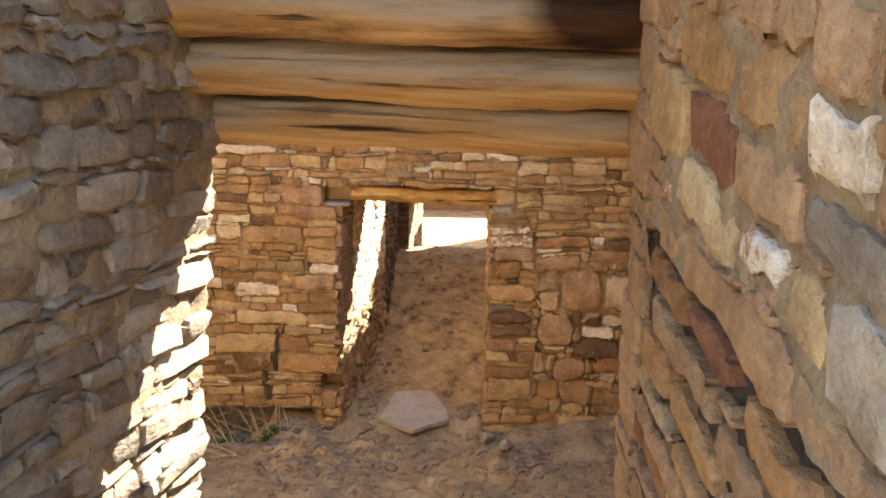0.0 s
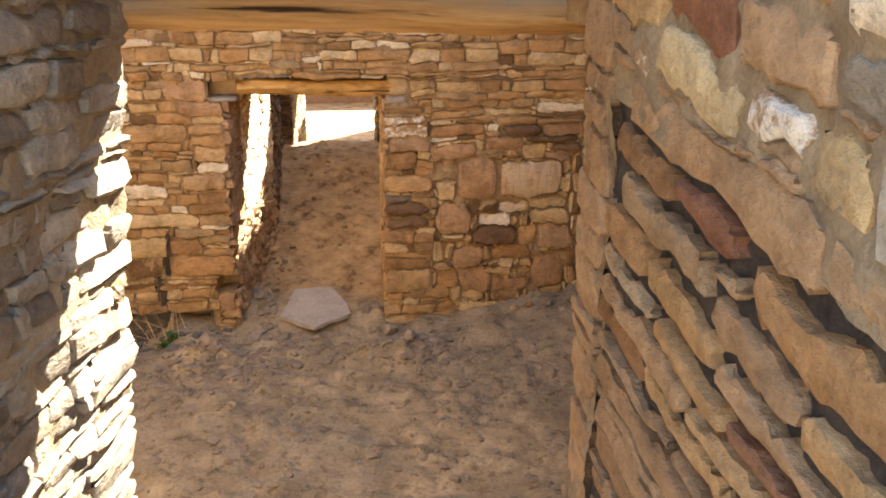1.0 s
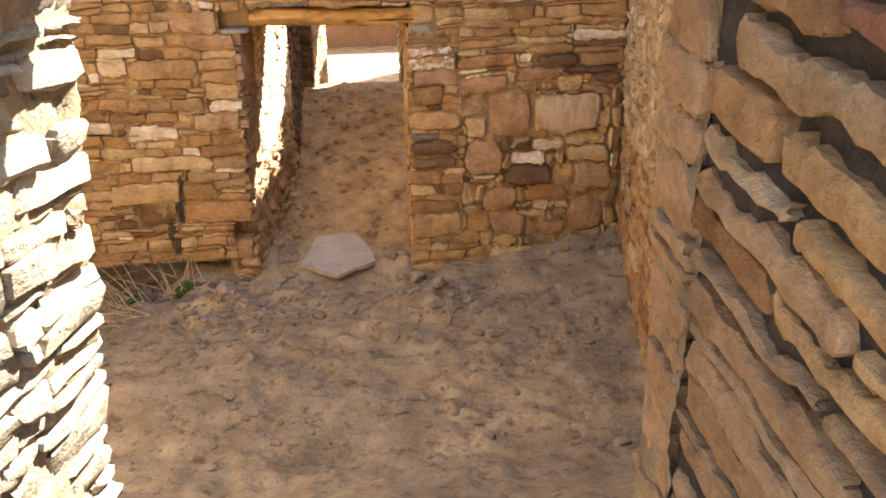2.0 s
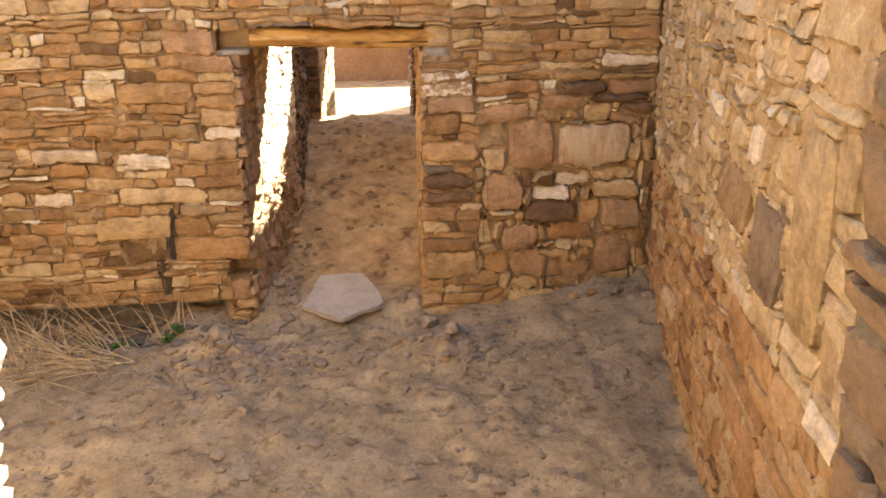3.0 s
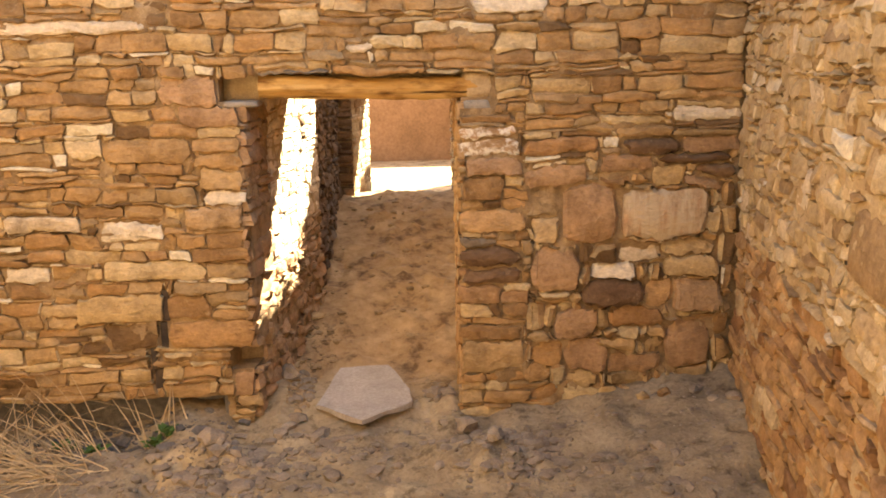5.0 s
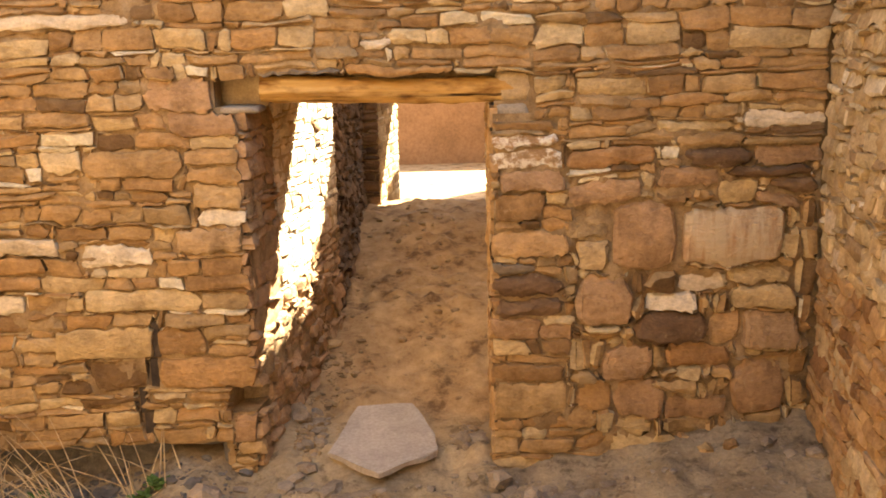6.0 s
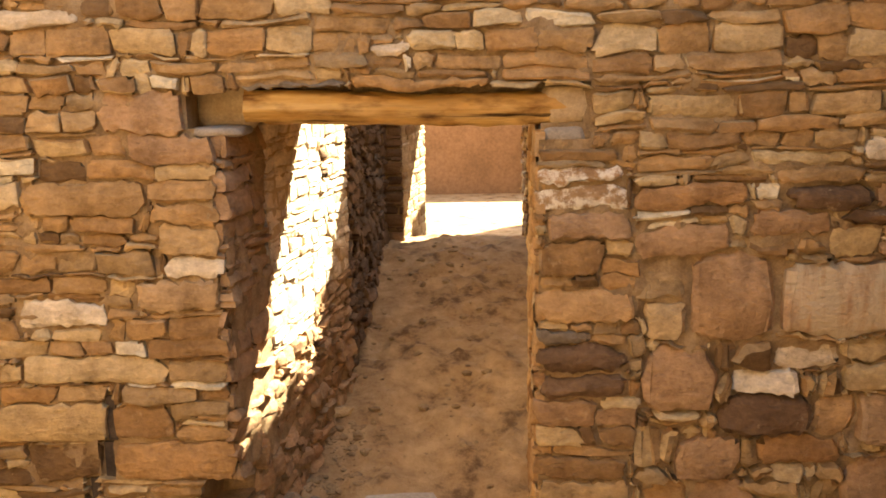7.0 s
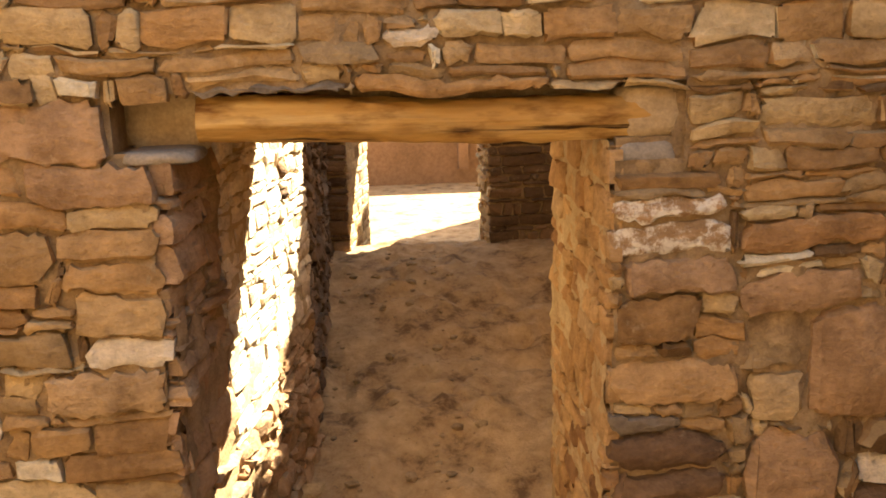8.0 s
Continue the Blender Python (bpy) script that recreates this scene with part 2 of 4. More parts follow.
def prism(poly, z0, z1):
    """An upright block on a footprint (counter-clockwise)."""
    n = len(poly)
    v = [(x, y, z0) for x, y in poly] + [(x, y, z1) for x, y in poly]
    f = [tuple(range(n))[::-1], tuple(range(n, 2 * n))] + [(i, (i + 1) % n, n + (i + 1) % n, n + i) for i in range(n)]
    return v, f


def joined(*solids):
    vs, fs = [], []
    for v, f in solids:
        k = len(vs)
        vs += list(v)
        fs += [tuple(i + k for i in face) for face in f]
    return vs, fs


rng = random.Random(11)


def courses(zones, keepout, seed, gap=0.0015):
    """Random coursed rubble over zones (u0, u1, v0, v1, h0, h1, l0, l1): a list of (u0, u1, v0, v1)."""
    r = random.Random(seed)
    out = []

    def lay(u0, u1, v0, v1, h0, h1, l0, l1):
        w, h = u1 - u0, v1 - v0
        if w > 4.5 * l1:
            k = u0 + w * r.uniform(0.4, 0.6)
            lay(u0, k, v0, v1, h0, h1, l0, l1), lay(k, u1, v0, v1, h0, h1, l0, l1)
        elif h > h1 * 1.15:
            k = v0 + min(max(r.uniform(h0, h1) * r.choice((0.4, 0.6, 1, 1, 1.15)), h0 * 0.4), h - h0 * 0.4)
            lay(u0, u1, v0, k, h0, h1, l0, l1), lay(u0, u1, k, v1, h0, h1, l0, l1)
        elif w > l1 * 1.25:
            k = u0 + min(max(r.uniform(l0, l1) * r.choice((0.6, 1, 1, 1.35)), l0 * 0.5), w - l0 * 0.5)
            lay(u0, k, v0, v1, h0, h1, l0, l1), lay(k, u1, v0, v1, h0, h1, l0, l1)
        else:
            piece = [u0 + gap * r.uniform(0.2, 0.9), u1 - gap * r.uniform(0.2, 0.9), v0 + gap * r.uniform(0.1, 0.9), v1 - gap * r.uniform(0.1, 1.2)]
            bits = [piece]
            for p, q, s, t in keepout:
                rest = []
                for x0, x1, y0, y1 in bits:
                    if x0 >= q or x1 <= p or y0 >= t or y1 <= s:
                        rest.append([x0, x1, y0, y1])
                        continue
                    rest += [[x0, p - 0.002, y0, y1], [q + 0.002, x1, y0, y1]]
                    m0, m1 = max(x0, p), min(x1, q)
                    rest += [[m0, m1, y0, s - 0.002], [m0, m1, t + 0.002, y1]]
                bits = [k for k in rest if k[1] - k[0] > 0.014 and k[3] - k[2] > 0.008]
            out.extend(bits)

    for u0, u1, v0, v1, h0, h1, l0, l1 in zones:
        v = v0
        while v < v1 - 0.001:
            band = r.uniform(1.6, 3.6) * h1
            if v1 - v - band < 1.2 * h1:
                band = v1 - v
            lay(u0, u1, v, v + band, h0, h1, l0, l1)
            v += band
    return out


def warp(u, v, seed, wave, rough):
    """A bend that all the stones of a face share, so that neighbours keep fitting."""
    du = rough * (0.9 * noise.noise((u * 9 + seed, v * 17, 1.7)) + 0.5 * noise.noise((u * 27, v * 40 + seed, 4.1)))
    dv = wave * noise.noise((u * 1.5 + seed, v * 2.2, 0.3)) + rough * (0.8 * noise.noise((u * 8, v * 15 + seed, 7.3)) + 0.45 * noise.noise((u * 30 + seed, v * 34, 9.9)))
    return u + du, v + dv


def block(r, a, b, c, d, seed, wave, rough, bevel, proud, depth, gap, squash=0.04, fine=False, bulge=0.0):
    """Vertices (u, out, v) and faces of one rough block that fills its cell."""
    w, h = b - a, d - c
    g0, g1, g2, g3 = (gap * (r.uniform(0.0, 0.7) if r.random() < 0.68 else r.uniform(1.2, 3.6)) for _ in range(4))
    bu, bv = min(bevel * r.uniform(0.6, 1.5), 0.28 * w), min(bevel * r.uniform(0.6, 1.3), 0.3 * h)
    inner = max(4, min(14, int(w / 0.016))) if fine else 2
    u0, u1, v0, v1 = a + g0, b - g1, c + g2, d - g3
    us = [u0, u0 + bu, *(u0 + (u1 - u0) * (k + 1) / (inner + 1) for k in range(inner)), u1 - bu, u1]
    us.sort()
    vv = [v0, v0 + bv, (v0 + v1) / 2, v1 - bv, v1] if fine else [v0, v0 + bv, v1 - bv, v1]
    nu, nv = len(us), len(vv)
    face = r.uniform(-proud, proud)
    tu, tv = r.uniform(-0.6, 0.6) * proud, r.uniform(-1.0, 0.5) * proud
    drop = 0.55 * min(bu, bv) + 0.0015
    verts, faces = [], []
    ragged, shear = min(rough, 0.013) * 0.75, r.uniform(-0.22, 0.22)
    chip = {(i, j): (r.uniform(0.3, 1.0) if r.random() < 0.55 else r.uniform(1.0, 3.2)) for i in (0, 1) for j in (0, 1)}
    for j in range(nv):
        for i in range(nu):
            u, v = us[i], vv[j]
            eu, ev = i in (0, nu - 1), j in (0, nv - 1)
            y = face + tu * (2 * (u - a) / w - 1) + tv * (2 * (v - c) / h - 1)
            if eu and ev:
                k = chip[(int(i > 0), int(j > 0))]
                u += (1 if i == 0 else -1) * min(k * bu, 0.3 * w) * 0.8
                v += (1 if j == 0 else -1) * min(k * bv, 0.3 * h) * 0.6
                y -= drop * 1.4
            elif eu or ev:
                y -= drop * r.uniform(0.5, 1.3)
                if ev:
                    v += (1 if j == 0 else -1) * min(ragged * r.uniform(-0.55, 0.45), 0.22 * h)
                else:
                    u += (1 if i == 0 else -1) * min(ragged * r.uniform(-0.5, 0.5), 0.2 * w)
            else:
                y += r.uniform(-0.4, 0.35) * proud * (0.6 if fine else 1)
            p, q = 2 * (u - a) / w - 1, 2 * (v - c) / h - 1
            y += bulge * max(1 - p * p, 0) * max(1 - q * q, 0)
            u, v = a + w * (1 + p * math.sqrt(max(1 - squash * q * q, 0))) / 2, c + h * (1 + q * math.sqrt(max(1 - squash * p * p, 0))) / 2
            if i in (0, 1, nu - 2, nu - 1):
                u += shear * (v - (c + d) / 2) * min(1, 0.06 / h)
            u, v = warp(u, v, seed, wave, rough)
            verts.append((u, y, v))
    for j in range(nv - 1):
        for i in range(nu - 1):
            k = j * nu + i
            faces.append((k, k + nu, k + nu + 1, k + 1))
    ring = [*range(nu), *(k * nu + nu - 1 for k in range(1, nv)), *((nv - 1) * nu + k for k in range(nu - 2, -1, -1)), *(k * nu for k in range(nv - 2, 0, -1))]
    base = len(verts)
    verts += [(verts[k][0], -depth, verts[k][2]) for k in ring]
    n = len(ring)
    faces += [(ring[q], ring[(q + 1) % n], base + (q + 1) % n, base + q) for q in range(n)]
    return verts, faces


def stone_face(parent, origin, along, up, out, stones, seed, specials=(), near=None, proud=0.005, depth=0.03, tone="tan", rest=None, wave=0.016, rough=0.007, bevel=0.006, gap=0.002, bold=None, fine=False, label="courses of thin tan sandstone blocks"):
    """Sets stones on a face: the 290 nearest to the middle of near (u0, u1, v0, v1) as blocks of their own, the others joined."""
    r = random.Random(seed)
    origin, along, up, out = Vector(origin), Vector(along).normalized(), Vector(up), Vector(out).normalized()
    flip = along.cross(up).dot(out) > 0
    todo = [(s, None) for s in stones] + [(s[:4], s[4]) for s in specials]
    if near:
        mid = ((near[0] + near[1]) / 2, (near[2] + near[3]) / 2)
        todo.sort(key=lambda q: (q[1] is None, abs((q[0][0] + q[0][1]) / 2 - mid[0]) + 1.3 * abs((q[0][2] + q[0][3]) / 2 - mid[1])))
    count, vs, fs = 0, [], []
    basis = np.array((along, out, up))
    for (a, b, c, d), mark in todo:
        strong = bool(bold) and bold[0] < (a + b) / 2 < bold[1] and bold[2] < (c + d) / 2 < bold[3]
        bev = bevel * (2.2 if strong else 3.0 if mark in ("round", "dark", "washed") else 1)
        v, f = block(r, a, b, c, d, seed, wave, rough * (1.4 if strong else 1), bev, proud * (2.0 if strong else 1), depth, gap * (1.2 if strong else 1), 0.36 if mark == "round" else 0.26 if mark == "dark" else (r.uniform(0.03, 0.2) if strong else r.uniform(0.0, 0.16)), fine or bool(mark), 0.026 if mark == "round" else 0.014 if mark in ("dark", "washed") else 0.002)
        p = np.array(v) @ basis + np.array(origin)
        if flip:
            f = [q[::-1] for q in f]
        if (near and count < 290) or mark:
            t = {"round": "brown", None: tone}.get(mark, mark)
            mid_p = p.mean(axis=0)
            ob = obj("stone", p - mid_p, f, STONE_ONE[t], parent, "", True)
            ob.location = mid_p
            count += 1
        else:
            k = len(vs)
            vs += p.tolist()
            fs += [tuple(i + k for i in q) for q in f]
    if vs:
        ob = obj("stonework", vs, fs, rest or STONE_MANY, parent, label, True)
        ob["kind"] = "stuff"


def mortar_sheet(parent, origin, along, up, out, area, holes, seed, mean=-0.006, amp=0.007, step=0.013, material=None, low=None):
    """Uneven mud pointing between the stones: flush in places, washed out in others."""
    origin, along, up, out = Vector(origin), Vector(along).normalized(), Vector(up), Vector(out).normalized()
    nu, nv = int((area[1] - area[0]) / step), int((area[3] - area[2]) / step)
    us, vs_ = np.linspace(area[0], area[1], nu + 1), np.linspace(area[2], area[3], nv + 1)
    verts = []
    for v in vs_:
        for u in us:
            k = mean + amp * (noise.noise((u * 6 + seed, v * 8, 2.2)) + 0.7 * noise.noise((u * 23, v * 29 + seed, 5.5)) + 0.4 * noise.noise((u * 60 + seed, v * 70, 8.8)))
            if low and low[0] < u < low[1] and low[2] < v < low[3]:
                k -= low[4]
            verts.append(origin + along * u + up * v + out * k)
    faces = []
    flip = along.cross(up).dot(out) < 0
    for j in range(nv):
        for i in range(nu):
            uc, vc = (us[i] + us[i + 1]) / 2, (vs_[j] + vs_[j + 1]) / 2
            if any(p - step < uc < q + step and s < vc < t + step for p, q, s, t in holes):
                continue
            k = j * (nu + 1) + i
            q = (k, k + 1, k + nu + 2, k + nu + 1)
            faces.append(q[::-1] if flip else q)
    obj("pointing", verts, faces, material or MORTAR, parent, "uneven tan mud pointing", "all")


def structure(name, solid, material, label):
    return tagged(obj(name, *solid, material), label, name.split("_")[0], kind="structure")


# ---- ground: one sheet of trampled sand ----
def ground_z(x, y):
    def ease(a, b, t):
        t = min(max((t - a) / (b - a), 0), 1)
        return t * t * (3 - 2 * t)
    z = 0.5 * (1 - ease(2.3, 4.1, y)) - 0.03
    z += 0.16 * ease(0.5, 1.6, x) * ease(4.4, 5.5, y) * (1 - ease(5.7, 6.0, y))
    z += 0.05 * ease(5.5, 5.8, y) + 0.22 * ease(5.9, 7.0, y) + 0.22 * ease(7.0, 8.3, y) - 0.165 * ease(8.42, 9.1, y)
    z += 0.045 * math.exp(-((x + 0.7) / 0.2) ** 2 - ((y - 5.6) / 0.24) ** 2) - 0.07 * ease(-0.72, -0.85, x) * ease(5.42, 5.6, y)
    z -= 0.03 * math.exp(-((x + 0.98) / 0.22) ** 2 - ((y - 5.6) / 0.24) ** 2)
    near = math.exp(-((x - 0.1) / 3.0) ** 4 - ((y - 5.5) / 4.0) ** 4)
    z += near * (0.03 * noise.noise((x * 1.7, y * 1.7, 0)) + 0.026 * noise.noise((x * 5.5, y * 5.5, 3)) + 0.04 * noise.noise((x * 12, y * 12, 7)) * (0.6 + noise.noise((x * 2.2, y * 2.2, 21))) + 0.013 * noise.noise((x * 27, y * 27, 9)))
    z += (0.1 + 0.05 * noise.noise((x * 14, y * 14, 2))) * math.exp(-((x - 0.48) / 0.17) ** 2 - ((y - 5.2) / 0.13) ** 2) + 0.05 * math.exp(-((x - 0.36) / 0.08) ** 2 - ((y - 5.6) / 0.12) ** 2) + 0.05 * math.exp(-((x + 0.33) / 0.07) ** 2 - ((y - 5.85) / 0.25) ** 2) + (0.06 + 0.05 * noise.noise((x * 14, y * 14, 4))) * math.exp(-((x + 0.52) / 0.17) ** 2 - ((y - 5.28) / 0.14) ** 2)
    return z


def axis_steps(far0, a, b, far1, fine):
    inner = list(np.arange(a, b, fine))
    return [far0, far0 / 3, *np.linspace(a - 6, a, 12)[:-1], *inner, *np.linspace(b, b + 6, 12), far1 / 3, far1]


gx, gy = axis_steps(-900, -1.8, 1.9, 900, 0.022), axis_steps(-900, 3.6, 10.2, 1500, 0.026)
gv = [(x, y, ground_z(x, y)) for y in gy for x in gx]
nx = len(gx)
gf = [(j * nx + i, j * nx + i + 1, (j + 1) * nx + i + 1, (j + 1) * nx + i) for j in range(len(gy) - 1) for i in range(nx - 1)]
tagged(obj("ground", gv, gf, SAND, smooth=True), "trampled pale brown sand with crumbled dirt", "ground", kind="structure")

# ---- walls: solid cores of mud mortar ----
UP = (0, 0, 1)
TOP = 3.3


# first wall, crossed by the passage in which the walk begins; it stands askew
def jamb_x(y, z):
    return -0.262 - 0.075 * (1.75 - z) + 0.21 * (y - 2.4)


def left_block():
    lo, hi = [], []
    for z, row in ((-0.3, lo), (2.7, hi)):
        row += [(jamb_x(1.25, z) - 0.025, 1.25, z), (jamb_x(2.4, z) - 0.025, 2.38, z), (-2.3, 3.3, z), (-2.3, 1.25, z)]
    n = 4
    return lo + hi, [(3, 2, 1, 0)[::-1], (4, 5, 6, 7)[::-1]] + [(i, (i + 1) % n, n + (i + 1) % n, n + i)[::-1] for i in range(n)]


POLES = ((0.0, 1.881, 0.044), (-0.085, 1.963, 0.048), (-0.17, 2.055, 0.052), (-0.26, 2.15, 0.05))


def pole_line(x, dy):
    return 2.394 - 0.06 * x + dy


def pole_fill():
    """The masonry that rests on the poles, stepped like them."""
    out, back = [], 0.055
    for dy, z, rad in POLES[:4]:
        out.append(prism([(-0.6, pole_line(-0.6, dy)), (0.66, pole_line(0.66, dy)), (0.66, pole_line(0.66, back)), (-0.6, pole_line(-0.6, back))], z + 0.01, 2.7))
        back = dy
    return out


wall_first = structure("wall_1", joined(
    left_block(),
    prism([(0.445, 1.25), (2.6, 1.25), (2.6, 1.55), (0.76, 1.83), (0.585, 2.33), (0.445, 2.045)], -0.3, 2.7),
    prism([(0.446, 2.05), (0.72, 1.9), (0.72, 2.46), (0.446, 2.46)], 1.845, 2.69), *pole_fill()),
    MORTAR, "thick sandstone rubble wall with a narrow doorway")
wall_right = structure("wall_right", prism([(0.775, 1.86), (1.6, 1.7), (2.3, 5.7), (1.52, 5.64)], -0.3, 2.5), MORTAR, "rough sandstone room wall with mud plaster remains")
wall_left = structure("wall_left", prism([(-2.9, 1.0), (-2.3, 1.0), (-2.3, 5.64), (-2.9, 5.64)], -0.3, TOP), MORTAR, "plain sandstone wall closing the first room")

# second wall with the low doorway
DOOR_TOP = 1.245
F2 = 5.65
wall_second = structure("wall_2", joined(
    prism([(-2.9, F2), (-0.41, F2), (-0.298, 6.3), (-2.9, 6.3)], 0.11, 0.2),
    prism([(-2.9, F2), (-0.51, F2), (-0.475, 5.77), (-0.389, 5.79), (-0.298, 6.3), (-2.9, 6.3)], 0.2, 0.29),
    prism([(-2.9, F2), (-0.41, F2), (-0.298, 6.3), (-2.9, 6.3)], 0.29, DOOR_TOP),
    prism([(-2.9, F2), (-0.475, F2), (-0.475, 6.3), (-2.9, 6.3)], DOOR_TOP, 1.362),
    prism([(-0.475, 5.76), (-0.335, 5.76), (-0.335, 6.3), (-0.475, 6.3)], DOOR_TOP + 0.003, 1.362),
    prism([(0.425, F2), (2.6, F2), (2.6, 6.3), (0.462, 6.3)], -0.3, DOOR_TOP),
    prism([(0.53, F2), (2.6, F2), (2.6, 6.3), (0.53, 6.3)], DOOR_TOP, 1.362),
    prism([(-0.335, 5.73), (0.53, 5.73), (0.53, 6.3), (-0.335, 6.3)], 1.30, 1.362),
    prism([(-2.9, F2), (2.6, F2), (2.6, 6.3), (-2.9, 6.3)], 1.362, TOP)),
    MORTAR, "coursed sandstone wall with a low doorway")
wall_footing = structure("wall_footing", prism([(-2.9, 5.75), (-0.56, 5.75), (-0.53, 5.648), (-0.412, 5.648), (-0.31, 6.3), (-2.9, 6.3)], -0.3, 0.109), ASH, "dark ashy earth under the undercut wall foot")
wall_side = structure("wall_side", prism([(-2.9, 6.3), (-0.298, 6.3), (-0.23, 6.72), (-0.215, 8.4), (-2.9, 8.4)], -0.3, TOP), MORTAR, "narrow room side wall of thin sandstone courses")
def ruined_wall(x0, x1, y0, y1, z0, tops, seed):
    """A wall along y with a broken, stepped top that follows the (y, z) line of tops."""
    r = random.Random(seed)
    solids, y = [], y0
    while y < y1 - 0.001:
        y2 = min(y + r.uniform(0.035, 0.09), y1)
        top = np.interp((y + y2) / 2, [q[0] for q in tops], [q[1] for q in tops]) + r.uniform(-0.035, 0.035)
        solids.append(prism([(x0, y), (x1, y), (x1, y2), (x0, y2)], z0, top))
        y = y2
    return joined(*solids)


wall_side_right = structure("wall_side_right", ruined_wall(1.3, 1.9, 6.3, 8.4, -0.3, ((6.3, 2.95), (7.33, 2.735), (7.86, 2.6), (8.4, 2.47)), 9), MORTAR, "side wall closing the second room, its top worn down")
wall_third = structure("wall_3", joined(
    prism([(-2.9, 8.42), (-0.113, 8.42), (-0.013, 8.92), (-2.9, 8.92)], -0.3, 3.4),
    prism([(0.6, 8.42), (2.6, 8.42), (2.6, 8.92), (0.613, 8.92)], -0.3, 3.4),
    prism([(-0.113, 8.42), (0.6, 8.42), (0.613, 8.92), (-0.013, 8.92)], 1.2, 3.4)),
    MORTAR, "shaded sandstone wall with a doorway to a sunlit yard")
wall_yard = structure("wall_yard", joined(
    prism([(-9, 11.6), (9, 11.6), (9, 12.1), (-9, 12.1)], -0.3, 1.05),
    prism([(0.78, 11.5), (0.86, 11.5), (0.86, 11.61), (0.78, 11.61)], 0.42, 0.93)),
    REDMUD, "low smooth reddish mud-plastered yard wall with a slim pilaster")
# added out of view: its corner and height shape the yard's shadow edge
wall_yard_cross = structure("wall_yard_cross", prism([(1.72, 10.38), (4.4, 10.38), (4.4, 10.9), (1.72, 10.9)], -0.3, 3.0), MORTAR, "unseen block added to cast the slanted shadow in the yard")
wall_back = structure("wall_back", joined(
    prism([(-3.5, -2.6), (3.5, -2.6), (3.5, -2.0), (-3.5, -2.0)], -0.3, 1.7),
    prism([(-3.5, -2.0), (-2.9, -2.0), (-2.9, 1.0), (-3.5, 1.0)], -0.3, 1.7),
    prism([(2.6, -2.0), (3.2, -2.0), (3.2, 1.55), (2.6, 1.55)], -0.3, 1.7)),
    MORTAR, "sandstone walls of the room behind")


# ---- timbers ----
def log(name, a, b, radius, material, parent, seed, label="", splits=()):
    """A peeled, knotty pole from a to b."""
    r = random.Random(seed)
    a, b = Vector(a), Vector(b)
    length = (b - a).length
    rings, sides = 60, 48
    vs, fs = [], []
    for i in range(rings + 1):
        x = length * i / rings
        bend = 0.008 * math.sin(x * 3.1 + seed) + 0.004 * math.sin(x * 7.7 + seed)
        for j in range(sides):
            an = 2 * math.pi * j / sides
            k = radius * (1 + 0.2 * noise.noise((x * 3.2, math.cos(an) * 1.3 + seed, math.sin(an) * 1.3)) + 0.09 * noise.noise((x * 12, math.cos(an) * 3, math.sin(an) * 3 + seed)))
            for x0, x1, an0, turn, deep in splits:
                if x0 < x < x1:
                    off = (an - an0 - turn * (x - x0) + math.pi) % (2 * math.pi) - math.pi
                    k -= deep * math.exp(-(off / 0.1) ** 2) * min(1, 12 * (x - x0), 12 * (x1 - x))
            k += 0.003 * noise.noise((x * 30, math.cos(an) * 5 + seed, math.sin(an) * 5))
            vs.append((x, k * math.cos(an), k * math.sin(an) + bend))
    for i in range(rings):
        for j in range(sides):
            p, q = i * sides + j, i * sides + (j + 1) % sides
            fs.append((p, q, q + sides, p + sides))
    fs += [tuple(range(sides))[::-1], tuple(range(rings * sides, (rings + 1) * sides))]
    ob = obj(name, vs, fs, material, parent, label, True)
    m = (b - a).to_track_quat("X", "Z").to_matrix().to_4x4()
    m.translation = a
    ob.matrix_world = m
    return ob


lintel_high = tagged(new("lintel"), "weathered grey and orange timber poles spanning the passage", "lintel")
for k, (dy, z, rad) in enumerate(POLES):
    log("pole", (-0.62, pole_line(-0.62, dy), z + 0.010), (0.66, pole_line(0.66, dy), z - 0.019), rad, WOOD, lintel_high, 3 + k, "", ((0.4, 0.86, 2.55, 0.45, 0.016), (0.2, 0.5, 2.9, 0.0, 0.006)) if k == 0 else ((0.35, 0.7, 2.75, 0.0, 0.006), (0.7, 1.0, 3.3, 0.0, 0.005)))
lintel_low = tagged(new("lintel"), "yellow timber poles over the low doorway", "lintel")
for k, (y, rad) in enumerate(((5.688, 0.041), (5.785, 0.043), (5.87, 0.042), (5.965, 0.045), (6.06, 0.043), (6.16, 0.046), (6.25, 0.05))):
    log("pole", (-0.34 if k else -0.33, y, 1.29 if k else 1.288), (0.5, y, 1.288 if k else 1.279), rad, WOOD_YELLOW, lintel_low, 20 + k)

# ---- things ----
slab_poly = []
corners = [(-0.175, 5.66), (0.015, 5.50), (0.215, 5.655), (0.205, 5.79), (0.12, 6.05), (-0.095, 6.03)]
for k, (x, y) in enumerate(corners):
    x2, y2 = corners[(k + 1) % 6]
    for t in (0.0, 0.22, 0.48, 0.76):
        w = 0.0 if t == 0 else 1.0
        slab_poly.append((x + (x2 - x) * t + w * rng.uniform(-0.007, 0.007), y + (y2 - y) * t + w * rng.uniform(-0.007, 0.007)))
bm = bmesh.new()
lo = [bm.verts.new((x * 0.985, y * 0.997 + 0.017, 0.004 + 0.055 * (y - 5.5) + rng.uniform(-0.004, 0.004))) for x, y in slab_poly]
hi = [bm.verts.new((x, y, 0.026 + 0.055 * (y - 5.5) + rng.uniform(-0.002, 0.002))) for x, y in slab_poly]
bm.faces.new(lo[::-1])
bm.faces.new(hi)
